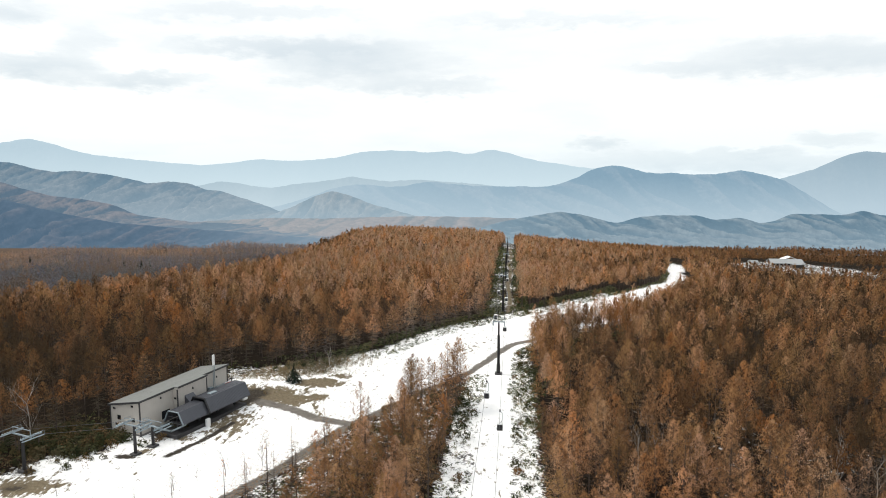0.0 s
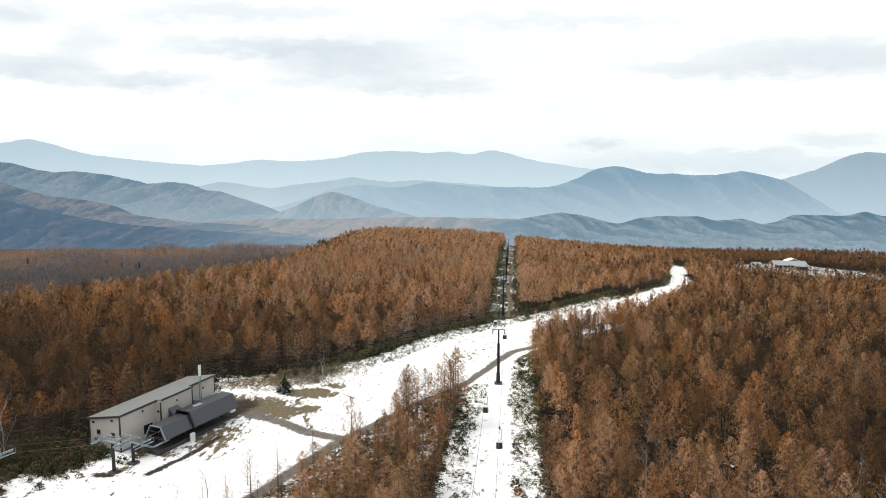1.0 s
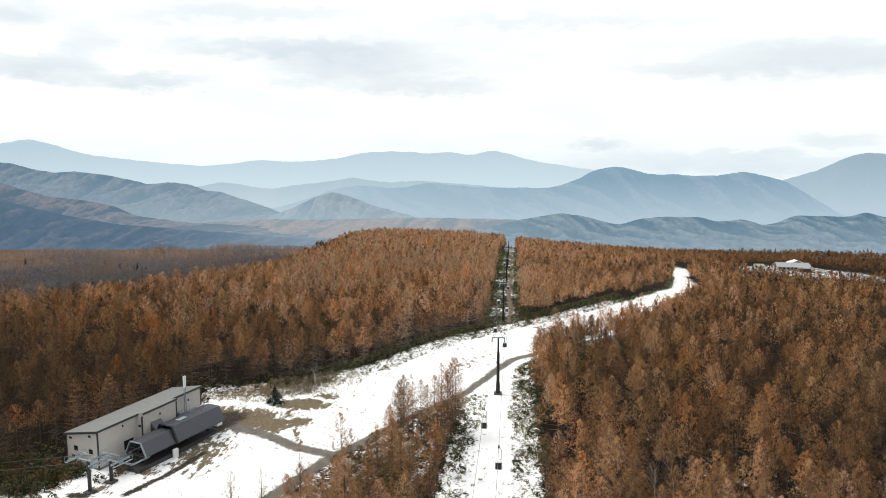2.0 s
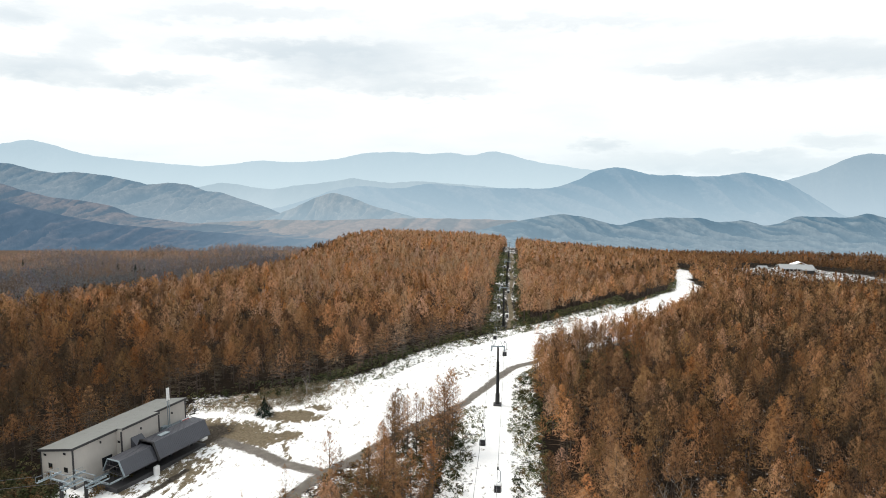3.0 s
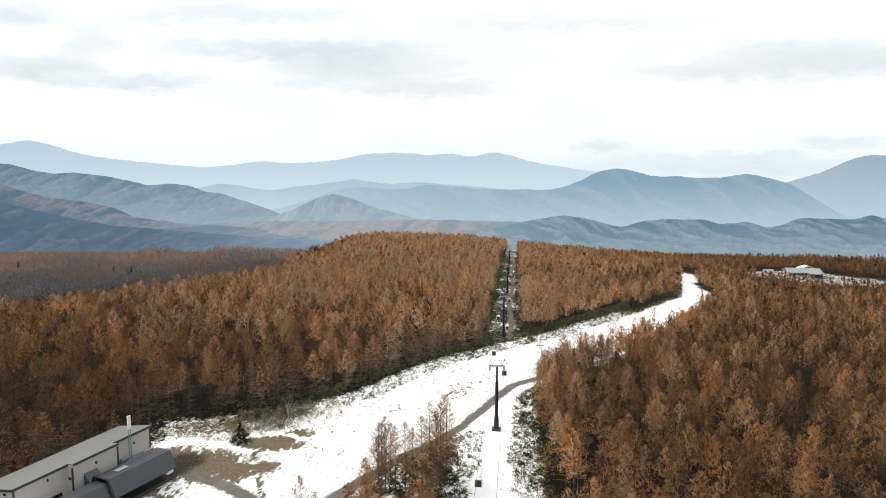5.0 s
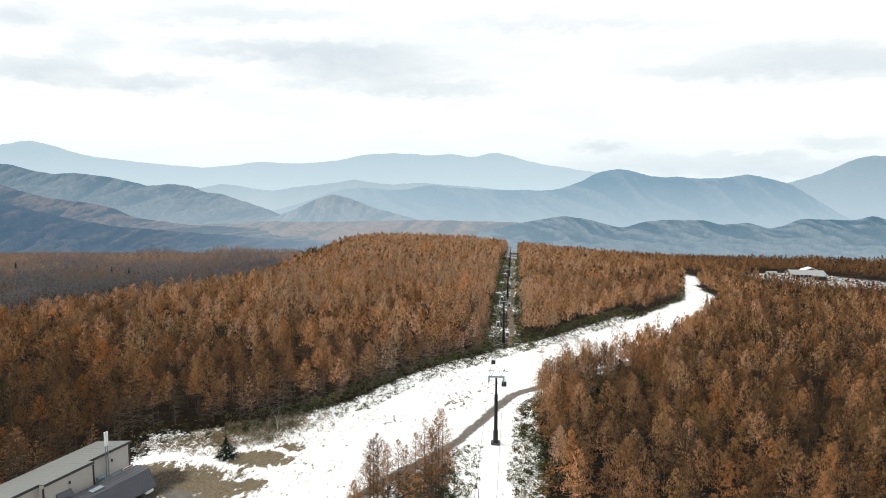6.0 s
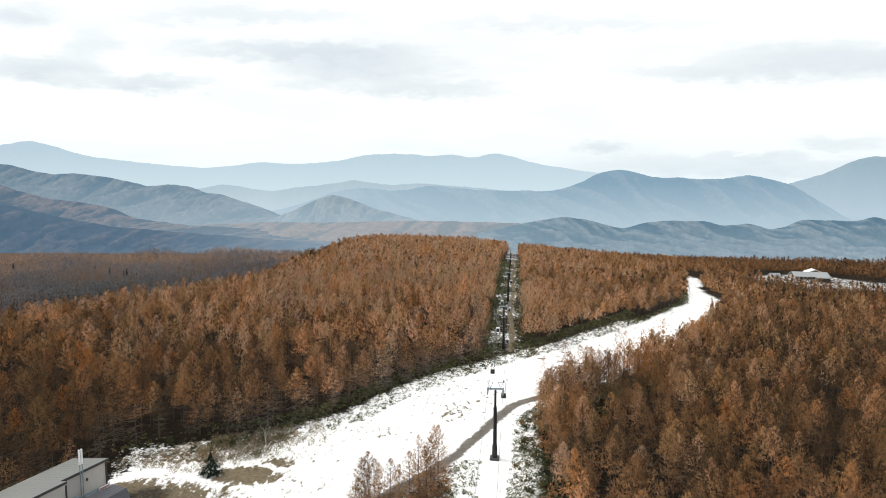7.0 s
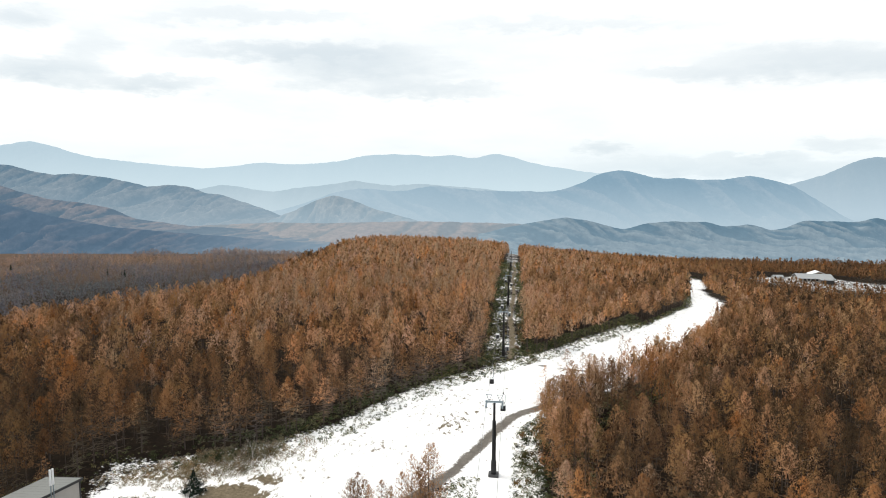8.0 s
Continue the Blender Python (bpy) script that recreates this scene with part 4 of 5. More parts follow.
# ---- tools for built things ----
def part(name, bm, mat, parent=None, label=""):
    me = bpy.data.meshes.new(name)
    bm.to_mesh(me)
    bm.free()
    me.materials.append(mat)
    ob = new(name, me)
    if parent is not None:
        ob.parent = parent
    return tagged(ob, label)


def box(bm, lo, hi, bevel=0.0):
    made = bmesh.ops.create_cube(bm, size=1.0)["verts"]
    for q in made:
        q.co = Vector([lo[i] + (q.co[i] + 0.5) * (hi[i] - lo[i]) for i in range(3)])
    if bevel:
        edges = list({e for q in made for e in q.link_edges})
        bmesh.ops.bevel(bm, geom=edges, offset=bevel, segments=1, affect="EDGES")
    return bm


def boxes(*pairs, bevel=0.0):
    bm = bmesh.new()
    for lo, hi in pairs:
        box(bm, lo, hi, bevel)
    return bm


def tube(bm, a, b, r0, r1=None, sides=8):
    a, b = Vector(a), Vector(b)
    r1 = r0 if r1 is None else r1
    turn = (b - a).to_track_quat("Z", "Y").to_matrix()
    rings = []
    for q, r in ((a, r0), (b, r1)):
        rings.append([bm.verts.new(q + turn @ Vector((r * math.cos(2 * math.pi * i / sides), r * math.sin(2 * math.pi * i / sides), 0))) for i in range(sides)])
    for i in range(sides):
        j = (i + 1) % sides
        bm.faces.new((rings[0][i], rings[0][j], rings[1][j], rings[1][i]))
    bm.faces.new(rings[0][::-1])
    bm.faces.new(rings[1])
    return bm


def tubes(*rows, sides=8):
    bm = bmesh.new()
    for row in rows:
        tube(bm, *row, sides=sides)
    return bm


def prism(bm, outline, a, b, axis="x"):
    """A closed outline of (p, q) pairs drawn out from a to b along an axis."""
    def put(k, p, q):
        return {"x": (k, p, q), "y": (p, k, q), "z": (p, q, k)}[axis]
    ends = [[bm.verts.new(put(k, p, q)) for p, q in outline] for k in (a, b)]
    n = len(outline)
    for i in range(n):
        j = (i + 1) % n
        bm.faces.new((ends[0][i], ends[0][j], ends[1][j], ends[1][i]))
    bm.faces.new(ends[0][::-1])
    bm.faces.new(ends[1])
    bmesh.ops.recalc_face_normals(bm, faces=bm.faces)
    return bm


def thing(name, m, label, category, group="", kind=""):
    ob = tagged(new(name), label, category, group, kind)
    ob.matrix_basis = m
    return ob


def ground_at(x, y):
    return float(height(x, y))


# ---- gondola lift ----
LINE = math.degrees(math.atan(0.1095))
GAUGE = 1.72  # half the distance between the ropes


def gondola_tower(x, y, tall):
    m = pose(x, y, ground_at(x, y), 0, 0, -LINE)
    top = thing("gondola_tower", m, "dark steel gondola lift tower with a crossarm of rollers", "lift tower", "gondola towers up the line")
    part("footing", boxes(((-1.1, -1.1, -0.6), (1.1, 1.1, 0.45)), bevel=0.08), TRIM, top, "dark footing")
    part("lower_pole", tubes(((0, 0, 0.45), (0, 0, tall * 0.2), 0.62, 0.57), ((0, 0, tall * 0.2), (0, 0, tall * 0.74), 0.45, 0.40), sides=12), BLACK, top)
    part("upper_pole", tubes(((0, 0, tall * 0.74), (0, 0, tall), 0.27, 0.24), sides=12), BLACK, top)
    part("crossarm", boxes(((-1.95, -0.16, tall - 0.16), (1.95, 0.16, tall + 0.16)), bevel=0.04), STEEL, top, "grey steel crossarm")
    for side in (-GAUGE, GAUGE):
        bm = boxes(((side - 0.12, -2.0, tall - 0.85), (side + 0.12, 2.0, tall - 0.62)))
        for k in range(-3, 4):
            tube(bm, (side - 0.2, k * 0.55, tall - 0.5), (side + 0.2, k * 0.55, tall - 0.5), 0.24, sides=8)
        tube(bm, (side, 0, tall - 0.7), (side, 0, tall - 0.2), 0.1)
        part("roller_train", bm, STEEL, top)
        w = math.copysign(1.0, side)
        part("lifting_frame", tubes(((1.15 * w, 0, tall + 0.15), (0.6 * w, 0, tall + 1.5), 0.055), ((1.15 * w, 0, tall + 0.15), (1.75 * w, 0, tall + 1.5), 0.055),
                                    ((0.45 * w, 0, tall + 1.5), (1.9 * w, 0, tall + 1.5), 0.06), sides=6), STEEL, top)
    part("catwalk", boxes(((-1.9, -0.75, tall - 0.03), (1.9, -0.35, tall + 0.02))), STEEL, top)
    part("ladder", tubes(((-0.2, -0.55, 1.0), (-0.2, -0.45, tall), 0.03), ((0.2, -0.55, 1.0), (0.2, -0.45, tall), 0.03), sides=4), BLACK, top)
    return top


TOWERS = [(17.2, 191.0, 16.5), (27.8, 288.0, 17.0), (41.0, 408.0, 17.0), (53.0, 520.0, 15.0), (65.0, 632.0, 15.0), (3.0, 60.0, 17.0)]
for tx, ty, tall in TOWERS:
    gondola_tower(tx, ty, tall)


def rope_height(y):
    """Height of the haul rope over the line: straight between tower heads, with a slight sag."""
    pts = sorted((ty, ground_at(tx, ty) + tall - 0.3) for tx, ty, tall in TOWERS)
    for (ya, za), (yb, zb) in zip(pts[:-1], pts[1:]):
        if ya <= y <= yb:
            k = (y - ya) / (yb - ya)
            return za + (zb - za) * k - 4 * 1.6 * ((yb - ya) / 100) ** 2 * k * (1 - k)
    return pts[-1][1]


def line_point(y, side):
    a = radians(-LINE)
    return Vector((lift_x(y) + side * math.cos(a), y + side * math.sin(a), rope_height(y)))


for side in (-GAUGE, GAUGE):
    ys = np.arange(60.5, 632, 8.0)
    bm = bmesh.new()
    for ya, yb in zip(ys[:-1], ys[1:]):
        tube(bm, line_point(ya, side), line_point(yb, side), 0.035, sides=5)
    tagged(part("haul_rope", bm, ROPE), "dark steel haul rope of the gondola lift", "cable", "gondola ropes")


def gondola(y, side):
    q = line_point(y, side)
    m = pose(q.x, q.y, q.z, 0, 0, -LINE)
    top = thing("gondola_cabin", m, "dark-windowed gondola cabin with a pale roof hanging on the rope", "gondola", "gondola cabins on the rope")
    part("hanger", tubes(((0, 0, 0), (0.45, 0, -0.5), 0.06), ((0.45, 0, -0.5), (0.45, 0, -2.2), 0.06), ((0.45, 0, -2.2), (0, 0, -2.6), 0.06), sides=6), STEEL, top, "bent steel hanger arm")
    part("grip", boxes(((-0.15, -0.35, -0.15), (0.15, 0.35, 0.15)), bevel=0.03), BLACK, top)
    part("roof", boxes(((-0.62, -0.66, -2.82), (0.62, 0.66, -2.5)), bevel=0.14), WHITE, top, "pale cabin roof")
    bm = bmesh.new()
    prism(bm, [(-0.55, -2.75), (0.55, -2.75), (0.7, -3.3), (0.6, -4.0), (-0.6, -4.0), (-0.7, -3.3)], -0.62, 0.62, "x")
    part("body", bm, BLACK, top)
    part("sill", boxes(((-0.65, -0.72, -3.42), (0.65, 0.72, -3.35)), bevel=0.02), TRIM, top)
    for s in (-1, 1):
        part("window", boxes(((s * 0.625 - 0.01, -0.5, -3.3), (s * 0.625 + 0.01, 0.5, -2.85))), GLASS, top)
        part("ski_rack", boxes(((s * 0.66 - 0.03, -0.35, -3.9), (s * 0.66 + 0.03, 0.35, -3.6))), STEEL, top)
        for q in (-1, 1):
            part("corner_post", tubes(((q * 0.58, s * 0.6, -2.75), (q * 0.6, s * 0.74, -3.3), 0.05), ((q * 0.6, s * 0.74, -3.3), (q * 0.58, s * 0.64, -4.0), 0.05), sides=5), WHITE, top, "pale corner post")


for gy, side in ((124, 1), (142, -1), (199, 1), (221, -1), (255, 1), (269, -1), (312, 1), (335, -1), (400, 1), (425, -1)):
    gondola(gy, side * GAUGE)


# ---- station building: long, mono-pitched, with dark trim ----
TURN = math.degrees(math.atan2(ALONG.y, ALONG.x))
SITE = pose(BASE[0], BASE[1], ground_at(*BASE) + 0.3, 0, 0, TURN)


def block(bm, a, b, front, back, za, zb, slope, low=-1.2):
    """A wall block from x = a to b and y = front to back, whose top runs from za to zb along x and falls by slope per metre of y."""
    vs = []
    for x, zt in ((a, za), (b, zb)):
        vs.append([bm.verts.new(q) for q in ((x, front, low), (x, back, low), (x, back, zt - slope * back), (x, front, zt - slope * front))])
    for i in range(4):
        j = (i + 1) % 4
        bm.faces.new((vs[0][i], vs[0][j], vs[1][j], vs[1][i]))
    bm.faces.new(vs[0][::-1])
    bm.faces.new(vs[1])
    bmesh.ops.recalc_face_normals(bm, faces=bm.faces)
    return bm


def slab(bm, a, b, front, back, za, zb, slope, thick):
    """A roof sheet over such a block."""
    vs = []
    for x, zt in ((a, za), (b, zb)):
        vs.append([bm.verts.new((x, y, zt - slope * y + k)) for y, k in ((front, 0), (back, 0), (back, thick), (front, thick))])
    for i in range(4):
        j = (i + 1) % 4
        bm.faces.new((vs[0][i], vs[0][j], vs[1][j], vs[1][i]))
    bm.faces.new(vs[0][::-1])
    bm.faces.new(vs[1])
    bmesh.ops.recalc_face_normals(bm, faces=bm.faces)
    return bm


def station():
    """x runs along the long wall, y into the building, z up."""
    top = thing("station_building", SITE, "long beige clad lift station with a grey mono-pitch roof", "building")
    L, W, slope = 28.6, 9.6, 0.19
    def eave(x):
        return 8.0 + 0.032 * x
    bays = [(0.0, 9.8, 0.0), (9.8, 19.4, -1.5), (19.4, L, 0.2)]
    for a, b, front in bays:
        part("wall", block(bmesh.new(), a, b, front, W, eave(a), eave(b), slope), CLADDING, top)
        part("roof", slab(bmesh.new(), a - (0.35 if a == 0 else 0), b + (0.35 if b == L else 0), front - 0.35, W + 0.4, eave(a) + 0.03, eave(b) + 0.03, slope, 0.2), ROOF, top, "grey sheet-metal roof")
        part("fascia", slab(bmesh.new(), a - (0.4 if a == 0 else 0), b + (0.4 if b == L else 0), front - 0.44, front - 0.36, eave(a) - 0.22, eave(b) - 0.22, slope, 0.5), TRIM, top, "dark eaves trim")
        for k in range(int((b - a) / 0.9)):
            x = a + 0.45 + k * 0.9
            part("roof_seam", slab(bmesh.new(), x, x + 0.035, front - 0.3, W + 0.35, eave(x) + 0.214, eave(x) + 0.214, slope, 0.025), ROOF, top)
    part("fascia", slab(bmesh.new(), -0.45, -0.37, -0.44, W + 0.42, eave(0) - 0.2, eave(0) - 0.2, slope, 0.48), TRIM, top, "dark verge trim")
    part("fascia", slab(bmesh.new(), L + 0.37, L + 0.45, 0.0, W + 0.42, eave(L) - 0.2, eave(L) - 0.2, slope, 0.48), TRIM, top, "dark verge trim")
    for x, y in ((0, 0), (9.8, -1.5), (19.4, -1.5), (L, 0.2)):
        part("corner_trim", boxes(((x - 0.13, y - 0.12, -0.8), (x + 0.13, y + 0.12, eave(x) - 0.2))), TRIM, top)
    part("corner_trim", boxes(((-0.12, W - 0.13, -0.8), (0.12, W + 0.12, eave(0) - slope * W - 0.2))), TRIM, top)
    part("plinth", boxes(((-0.08, -0.06, -1.2), (9.7, 0.0, 0.15))), CONCRETE, top)
    part("plinth", boxes(((-0.08, 0.0, -1.2), (0.0, W, 0.15))), CONCRETE, top)
    for y, drop, w, hgt in ((8.3, 1.0, 0.8, 0.45), (2.4, 0.9, 0.8, 0.45), (6.8, 3.3, 1.15, 1.1), (2.2, 4.2, 1.15, 1.0), (7.7, 4.9, 0.9, 0.5), (2.0, 6.0, 0.8, 0.45)):
        z = eave(0) - slope * y - drop - hgt / 2
        frame_ob = part("window", boxes(((-0.06, y - w / 2, z), (0.0, y + w / 2, z + hgt)), bevel=0.012), TRIM, top)
        part("pane", boxes(((-0.075, y - w / 2 + 0.08, z + 0.08), (-0.06, y - 0.03, z + hgt - 0.08))), GLASS, frame_ob)
        part("pane", boxes(((-0.075, y + 0.03, z + 0.08), (-0.06, y + w / 2 - 0.08, z + hgt - 0.08))), GLASS, frame_ob)
    frame_ob = part("window", boxes(((9.74, -1.1, 5.6), (9.8, -0.35, 6.1))), TRIM, top)
    part("pane", boxes(((9.72, -1.02, 5.68), (9.74, -0.43, 6.02))), GLASS, frame_ob)
    part("opening", boxes(((6.2, -0.06, 1.6), (8.6, 0.0, 3.6)), bevel=0.02), GLASS, top, "dark opening behind the terminal")
    for x, z in ((6.0, 6.9), (14.6, 6.9), (24.6, 6.6)):
        y = {6.0: 0.0, 14.6: -1.5, 24.6: 0.2}[x]
        part("lamp_bracket", boxes(((x - 0.12, y - 0.3, z), (x + 0.12, y, z + 0.5)), bevel=0.03), TRIM, top)
    for k in (-0.24, 0.24):
        flue = part("flue", tubes(((23.3 + k, -0.3, 2.0), (23.3 + k, -0.3, 11.2), 0.09), sides=10), STEEL, top, "slim steel flue pipe")
        part("cowl", tubes(((23.3 + k, -0.3, 10.4), (23.3 + k, -0.3, 13.2), 0.17), sides=10), WHITE, flue, "pale flue cowl")
    part("service_deck", boxes(((19.8, -1.9, 3.9), (27.8, 0.2, 4.1))), STEEL, top)
    for x in (19.9, 22.5, 25.1, 27.7):
        part("rail_post", boxes(((x - 0.05, -1.9, 4.1), (x + 0.05, -1.8, 5.2))), STEEL, top)
    part("rail", tubes(((19.9, -1.85, 5.2), (27.7, -1.85, 5.2), 0.05), ((19.9, -1.85, 4.65), (27.7, -1.85, 4.65), 0.04), sides=6), STEEL, top)
    board = part("notice_board", boxes(((25.4, -1.98, 4.3), (27.6, -1.92, 5.2)), bevel=0.01), WHITE, top, "white board with faded red bars")
    for z in (4.4, 4.78):
        part("bar", boxes(((25.5, -2.0, z), (27.5, -1.98, z + 0.24))), RED, board, "faded red bar")
    part("air_unit", boxes(((20.6, -1.4, 4.1), (21.9, -0.5, 5.1)), bevel=0.05), STEEL, top, "grey air unit on the deck")
    bm = bmesh.new()
    prism(bm, [(-4.2, 3.6), (-1.5, 6.0), (-1.5, 3.6)], 12.0, 14.8, "x")
    part("link_roof", bm, BARREL, top, "small dark pitched link roof")


def terminal():
    """The barrel-roofed lift terminal in front of the building."""
    top = thing("lift_terminal", SITE @ pose(0.6, 1.5, 0.1), "dark grey faceted barrel roof over the lift terminal", "lift station")

    def shell(w, z0, z1):
        return [(-w, z0), (-w * 0.99, z0 + 0.25), (-w * 0.52, z1), (w * 0.52, z1), (w * 0.99, z0 + 0.25), (w, z0), (w * 0.93, z0), (w * 0.48, z1 - 0.18), (-w * 0.48, z1 - 0.18), (-w * 0.93, z0)]
    for a, b, w, z0, z1 in ((3.6, 11.6, 3.0, 2.3, 5.1), (11.6, 26.0, 3.4, 2.4, 5.8)):
        bm = bmesh.new()
        prism(bm, [(p - 7.5, q) for p, q in shell(w, z0, z1)], a, b, "x")
        skin = part("roof_shell", bm, BARREL, top)
        n = int((b - a) / 0.45)
        for k in range(n):
            x = a + 0.2 + k * (b - a) / n
            bm = bmesh.new()
            prism(bm, [(p - 7.5, q) for p, q in ((-w - 0.02, z0 + 0.1), (-w * 0.99 - 0.035, z0 + 0.27), (-w * 0.52 - 0.02, z1 + 0.045), (w * 0.52, z1 + 0.045), (w * 0.52, z1 + 0.01), (-w * 0.52, z1 + 0.005), (-w * 0.99, z0 + 0.25), (-w, z0 + 0.1))], x, x + 0.06, "x")
            part("seam", bm, BARREL, skin)
    bm = bmesh.new()
    prism(bm, [(p - 7.5, q) for p, q in shell(3.55, 2.3, 6.0)], 11.3, 11.75, "x")
    part("rib", bm, BLACK, top, "dark raised rib")
    bm = bmesh.new()
    prism(bm, [(p - 7.5, q) for p, q in shell(3.08, 2.25, 5.2)], 3.35, 3.62, "x")
    part("end_rim", bm, STEEL, top, "grey steel end rim")
    part("roof_hatch", boxes(((14.6, -8.3, 5.8), (17.0, -7.1, 6.02)), bevel=0.03), STEEL, top, "pale roof hatch")
    bm = bmesh.new()
    for y in (-10.1, -8.8, -7.5, -6.2, -4.9):
        tube(bm, (3.4, y, 1.2), (3.4, y + (-7.5 - y) * 0.35, 5.0), 0.045, sides=6)
    tube(bm, (3.4, -10.2, 2.4), (3.4, -4.8, 2.4), 0.08, sides=6)
    tube(bm, (3.4, -9.2, 3.9), (3.4, -5.8, 3.9), 0.07, sides=6)
    part("end_frame", bm, TRIM, top, "open dark steel end frame")
    for k in range(4):
        x = 5.0 + k * 6.2
        part("column", tubes(((x, -7.5, -0.8), (x, -7.5, 2.6), 0.35), sides=10), BLACK, top)
    part("machine_deck", boxes(((4.2, -9.6, 2.0), (24.8, -5.4, 2.5)), bevel=0.1), BLACK, top)
    part("guide_rail", boxes(((0.5, -9.9, 1.7), (5.0, -9.6, 2.0)), ((0.5, -5.4, 1.7), (5.0, -5.1, 2.0)), ((0.5, -9.9, 1.7), (0.8, -5.1, 2.0))), STEEL, top, "pale steel guide rail")
    part("bumper", boxes(((24.6, -9.8, 1.0), (26.4, -6.0, 1.7)), bevel=0.2), WHITE, top, "white bumper at the end")
    # Box in place of the white panel hung at the roof's lower edge.
    part("hung_panel", boxes(((10.4, -11.0, -0.9), (11.6, -10.3, 1.3)), bevel=0.1), WHITE, top, "pale box standing for a hung white panel")
    # Dark trim on the platform paints the shade under the barrel roof.
    part("platform", boxes(((2.0, -10.0, -1.0), (25.5, -4.2, 0.25)), bevel=0.05), TRIM, top, "boarding platform darkened for the roof's shade")


station()
terminal()


# ---- chairlift towers by the station ----
def chair_tower(x, y, tall, wide=2.9):
    m = pose(x, y, ground_at(x, y), 0, 0, TURN - 90)
    top = thing("chairlift_tower", m, "short dark chairlift tower with a pale steel head", "lift tower", "chairlift towers below the station")
    part("footing", boxes(((-0.9, -0.9, -0.5), (0.9, 0.9, 0.35)), bevel=0.08), TRIM, top)
    part("pole", tubes(((0, 0, 0.35), (0, 0, tall), 0.36, 0.3), sides=12), BLACK, top)
    part("crossarm", boxes(((-wide, -0.15, tall - 0.15), (wide, 0.15, tall + 0.15)), bevel=0.03), STEEL, top)
    for s in (-wide, wide):
        o = 0.5 if s > 0 else -0.5
        bm = boxes(((s - 0.06, -2.2, tall + 0.15), (s + 0.06, 2.2, tall + 0.32)))
        for k in range(-4, 5):
            tube(bm, (s - 0.1, k * 0.5, tall + 0.34), (s + 0.1, k * 0.5, tall + 0.34), 0.2)
        part("roller_train", bm, STEEL, top)
        part("walkway", boxes(((s + o - 0.25, -2.2, tall - 0.1), (s + o + 0.25, 2.2, tall - 0.05))), STEEL, top)
        part("guard_rail", tubes(((s + o * 1.5, -2.2, tall + 0.9), (s + o * 1.5, 2.2, tall + 0.9), 0.035), *[((s + o * 1.5, q, tall - 0.1), (s + o * 1.5, q, tall + 0.9), 0.03) for q in (-2.2, 0.0, 2.2)], sides=5), STEEL, top)
    part("top_frame", tubes(((-wide, 0, tall + 1.4), (wide, 0, tall + 1.4), 0.07), ((-wide, 0, tall), (-wide * 0.9, 0, tall + 1.4), 0.06), ((wide, 0, tall), (wide * 0.9, 0, tall + 1.4), 0.06), sides=6), STEEL, top)


CHAIRS = ((-67.0, 132.0, 6.4), (-65.3, 136.7, 4.6), (-85.6, 123.5, 7.6))
for x, y, tall in CHAIRS:
    chair_tower(x, y, tall)


def chair_rope(side):
    """From the terminal over the two near heads and on to the outer tower."""
    pts = [SITE @ Vector((1.2, -6.0 + side, 2.0))]
    for x, y, tall in (CHAIRS[1], CHAIRS[0], CHAIRS[2]):
        pts.append(pose(x, y, ground_at(x, y), 0, 0, TURN - 90) @ Vector((side, 0, tall + 0.55)))
    bm = bmesh.new()
    for a, b in zip(pts[:-1], pts[1:]):
        tube(bm, a, b, 0.03, sides=5)
    tagged(part("chairlift_rope", bm, ROPE), "dark steel haul rope of the chairlift", "cable", "chairlift ropes")


chair_rope(-2.9)
chair_rope(2.9)


# ---- trees that stand alone ----
def bare_tree(x, y, tall, seed, mat, label, spread=0.5, name="birch_tree"):
    """A leafless tree: a tapered trunk that forks into limbs and fine twigs."""
    rng = np.random.default_rng(seed)
    top = thing(name, pose(x, y, ground_at(x, y)), label, "tree", "leafless trees")
    trunk, limbs = bmesh.new(), bmesh.new()

    def grow(bm, at, way, length, r, depth):
        steps = 3
        for _ in range(steps):
            nxt = at + way * (length / steps)
            tube(bm, at, nxt, r, r * 0.8, sides=5 if depth < 2 else 3)
            at, r = nxt, r * 0.8
            way = (way + Vector(rng.standard_normal(3)) * 0.10 + Vector((0, 0, 0.05))).normalized()
            if depth < 3:
                for _ in range(2 if depth else 2):
                    a = rng.uniform(0, 6.28)
                    side = Vector((math.cos(a), math.sin(a), 0.7))
                    grow(limbs, at, (way * 0.6 + side * spread).normalized(), length * rng.uniform(0.38, 0.6), r * 0.5, depth + 1)
    grow(trunk, Vector((0, 0, -0.2)), Vector((0, 0, 1)), tall * 0.72, 0.0095 * tall + 0.02, 0)
    part("trunk", trunk, mat, top)
    part("crown", limbs, mat, top, "bare twigs")


for i, (x, y, tall) in enumerate(((-93, 137, 14), (41, 127, 10), (46, 131, 9), (79, 121, 10), (86, 119, 9), (97, 113, 9), (-24, 118, 7))):
    bare_tree(x, y, tall, 50 + i, BIRCH, "pale leafless birch at the edge of the woods")
bare_tree(-35.4, 192.2, 6.5, 64, BIRCH, "slim pale leafless birch in dry scrub", 0.22)
for i, (x, y, tall) in enumerate(((-52, 116, 4.5), (-49, 120, 4), (-44, 122, 6), (-72, 112, 4.5), (-38, 127, 6.5), (-57, 111, 3.5))):
    bare_tree(x, y, tall, 70 + i, BARK, "small leafless shrub standing in snow", 0.7, "bare_shrub")


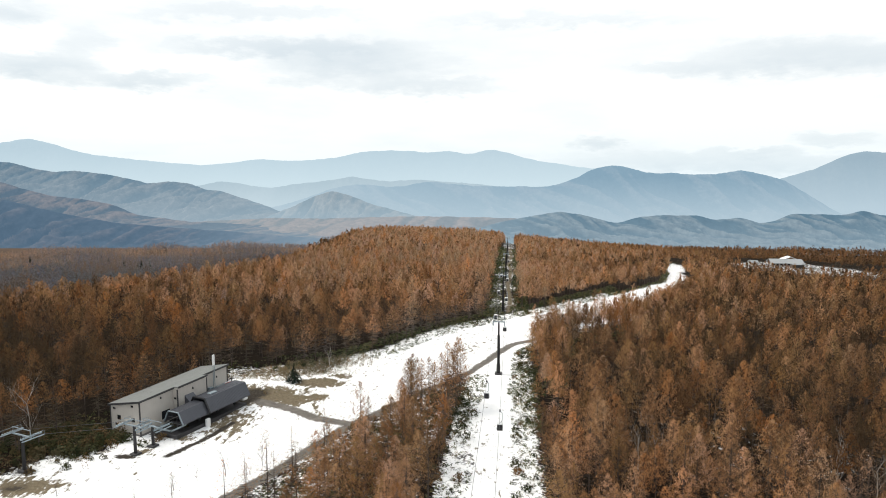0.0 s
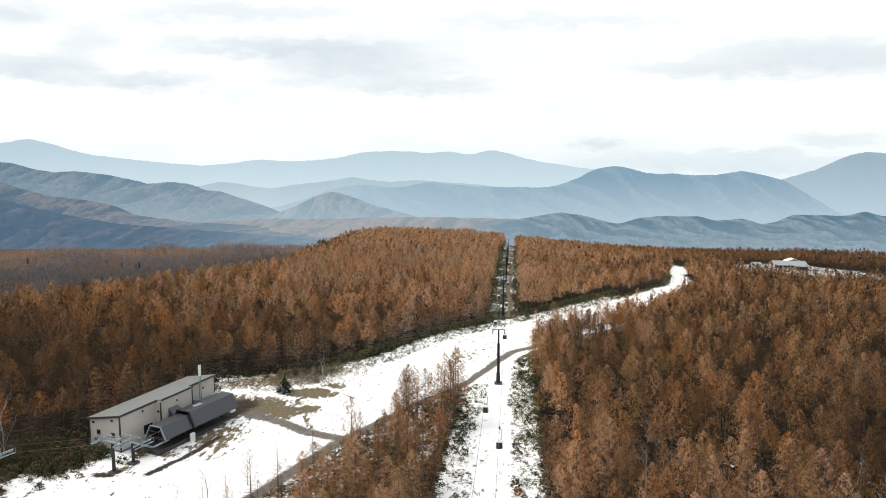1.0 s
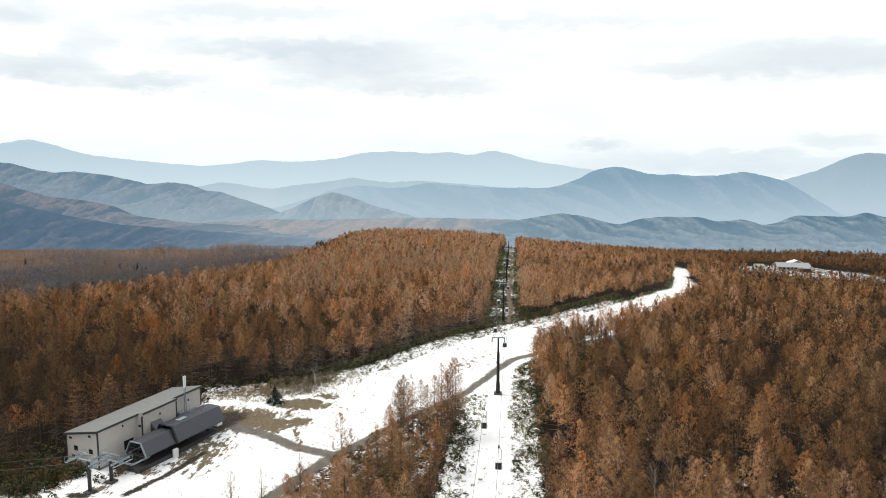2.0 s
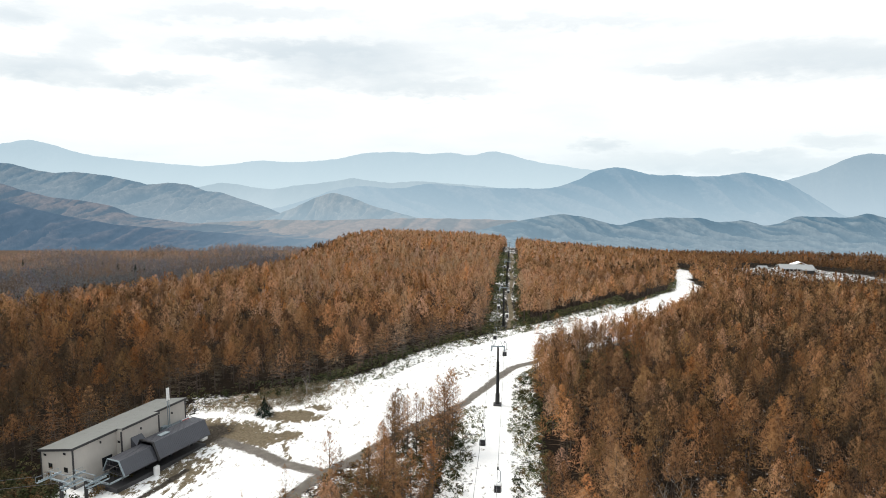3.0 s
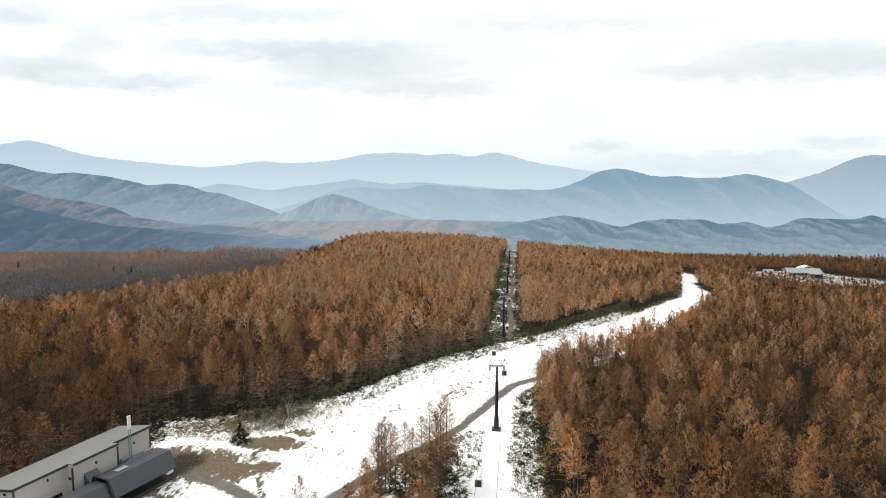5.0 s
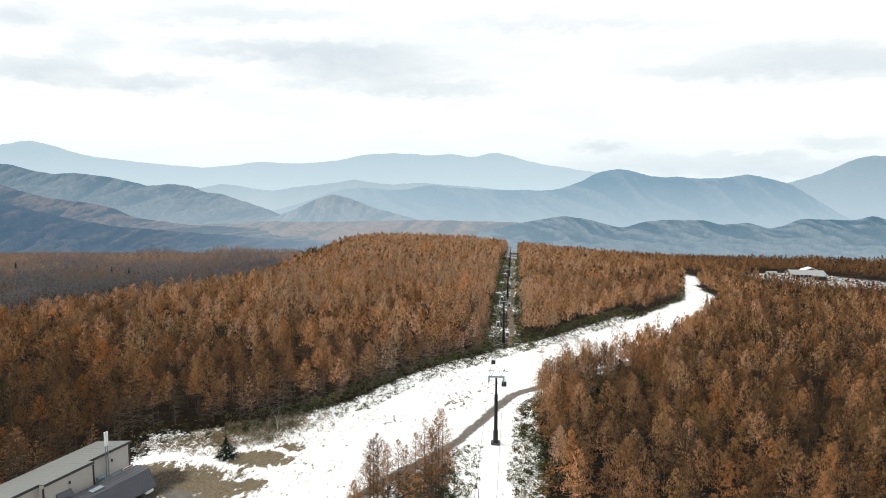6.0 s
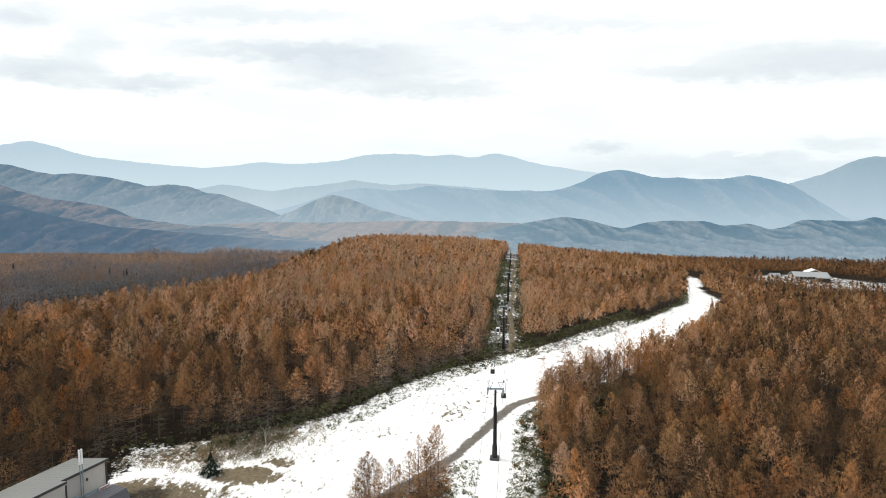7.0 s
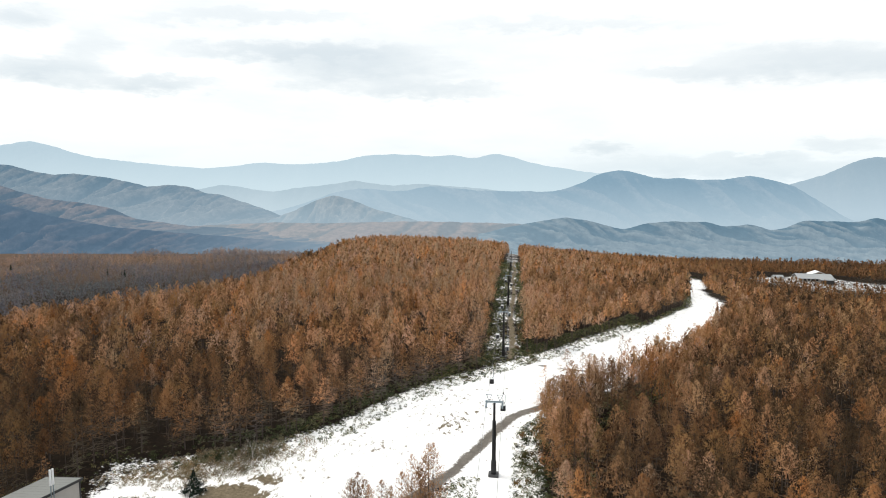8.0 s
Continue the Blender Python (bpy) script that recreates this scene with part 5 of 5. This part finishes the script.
def spruce(x, y, tall):
    rng = np.random.default_rng(9)
    top = thing("spruce_tree", pose(x, y, ground_at(x, y)), "young dark green spruce standing in snowy brush", "tree")
    v, f, s = larch(rng, tall, tall * 0.36, 90, 18, 0.55, 0.09, 0.03, 0.1, 6, 0.02)
    v[:, :2] *= np.clip(1.5 * (1.04 - v[:, 2:] / tall), 0.12, 1.3)
    for slot, mat, nm in ((0, BARK, "trunk"), (1, SPRUCE, "crown")):
        g = f[s == slot]
        used, inv = np.unique(g.ravel(), return_inverse=True)
        new(nm, mesh_of(nm, v[used], inv.reshape(-1, 3), [mat], tint=np.zeros(len(used)))).parent = top


spruce(-44.0, 181.0, 5.4)


def conifer(rng, tall, wide):
    """A far dark spruce: drooping storeys of triangles round a spire."""
    v, f = [], []
    for k in range(5):
        z = tall * (0.12 + 0.17 * k)
        for i in range(5):
            a = 2.4 * k + 1.2566 * i + rng.uniform(-0.3, 0.3)
            r, o = wide * (1 - 0.17 * k) * rng.uniform(0.8, 1.15), len(v)
            v += [(0, 0, z + tall * 0.24), (r * math.cos(a - 0.55), r * math.sin(a - 0.55), z), (r * math.cos(a + 0.55), r * math.sin(a + 0.55), z)]
            f.append((o, o + 1, o + 2))
    return np.array(v), np.array(f), np.zeros(len(f), int)


def far_conifers():
    """Scattered spruces on the wooded shelf in the valley."""
    rng = np.random.default_rng(61)
    at = np.array([(-634, 1189), (-564, 1108), (-521, 1071), (-505, 1081), (-512, 1064), (-770, 1170), (-690, 1150)], float)
    n = len(at)
    joined("far_conifers", [conifer(rng, 12, 3.0) for _ in range(3)], at[:, 0], at[:, 1], height(at[:, 0], at[:, 1]), rng.uniform(0.7, 1.25, n), rng.uniform(0, 6, n),
           np.zeros(n), [SPRUCE], "lone dark spruces among leafless woods", "trees")


far_conifers()


# ---- lodge in the far clearing ----
def lodge():
    """A wide two-roofed lodge; x along its front, y to its back."""
    top = thing("lodge", pose(421, 772, ground_at(421, 772), 0, 0, -10), "low lodge with wide pale roofs in a snowy clearing", "building")
    part("wall", boxes(((-17, -8, -3), (17, 8, 3.6))), CLADDING, top)
    bm = bmesh.new()
    prism(bm, [(-10.5, 2.7), (0.5, 6.9), (10, 3.5), (10, 4.0), (0.5, 7.5), (-10.5, 3.2)], -19, 19, "x")
    part("roof", bm, METALROOF, top, "pale grey sheet roof")
    bm = bmesh.new()
    prism(bm, [(-2, 6.0), (7, 9.4), (16, 6.0), (16, 6.6), (7, 10.0), (-2, 6.6)], 2, 14, "y")
    part("cross_gable", bm, SNOWCAP, top, "snow-covered rear gable roof")
    part("rear_wall", boxes(((-1, 3, -3), (15, 13, 6.1))), CLADDING, top)
    # Solid dark box that paints the shade below the porch roof.
    part("porch", boxes(((6, -11.5, -3), (18, -8, 2.2))), TRIM, top, "porch block coloured dark as in shade")
    bm = bmesh.new()
    prism(bm, [(-13.0, 1.9), (-8.0, 3.3), (-8.0, 3.8), (-13.0, 2.4)], 4, 20, "x")
    part("porch_roof", bm, METALROOF, top)
    for k in range(5):
        x = -15 + k * 4.2
        w = part("window", boxes(((x - 1.3, -8.06, 0.5), (x + 1.3, -8.0, 2.4))), TRIM, top)
        part("pane", boxes(((x - 1.15, -8.1, 0.65), (x + 1.15, -8.06, 2.25))), GLASS, w)
    hut = thing("hut", pose(384, 777, ground_at(384, 777), 0, 0, -5), "small pale hut with a snowy gable roof", "building")
    part("wall", boxes(((-5, -3.2, -3), (5, 3.2, 3.0))), CLADDING, hut)
    bm = bmesh.new()
    prism(bm, [(-3.9, 2.6), (0, 4.8), (3.9, 2.6), (3.9, 3.1), (0, 5.3), (-3.9, 3.1)], -5.6, 5.6, "x")
    part("roof", bm, METALROOF, hut)


lodge()
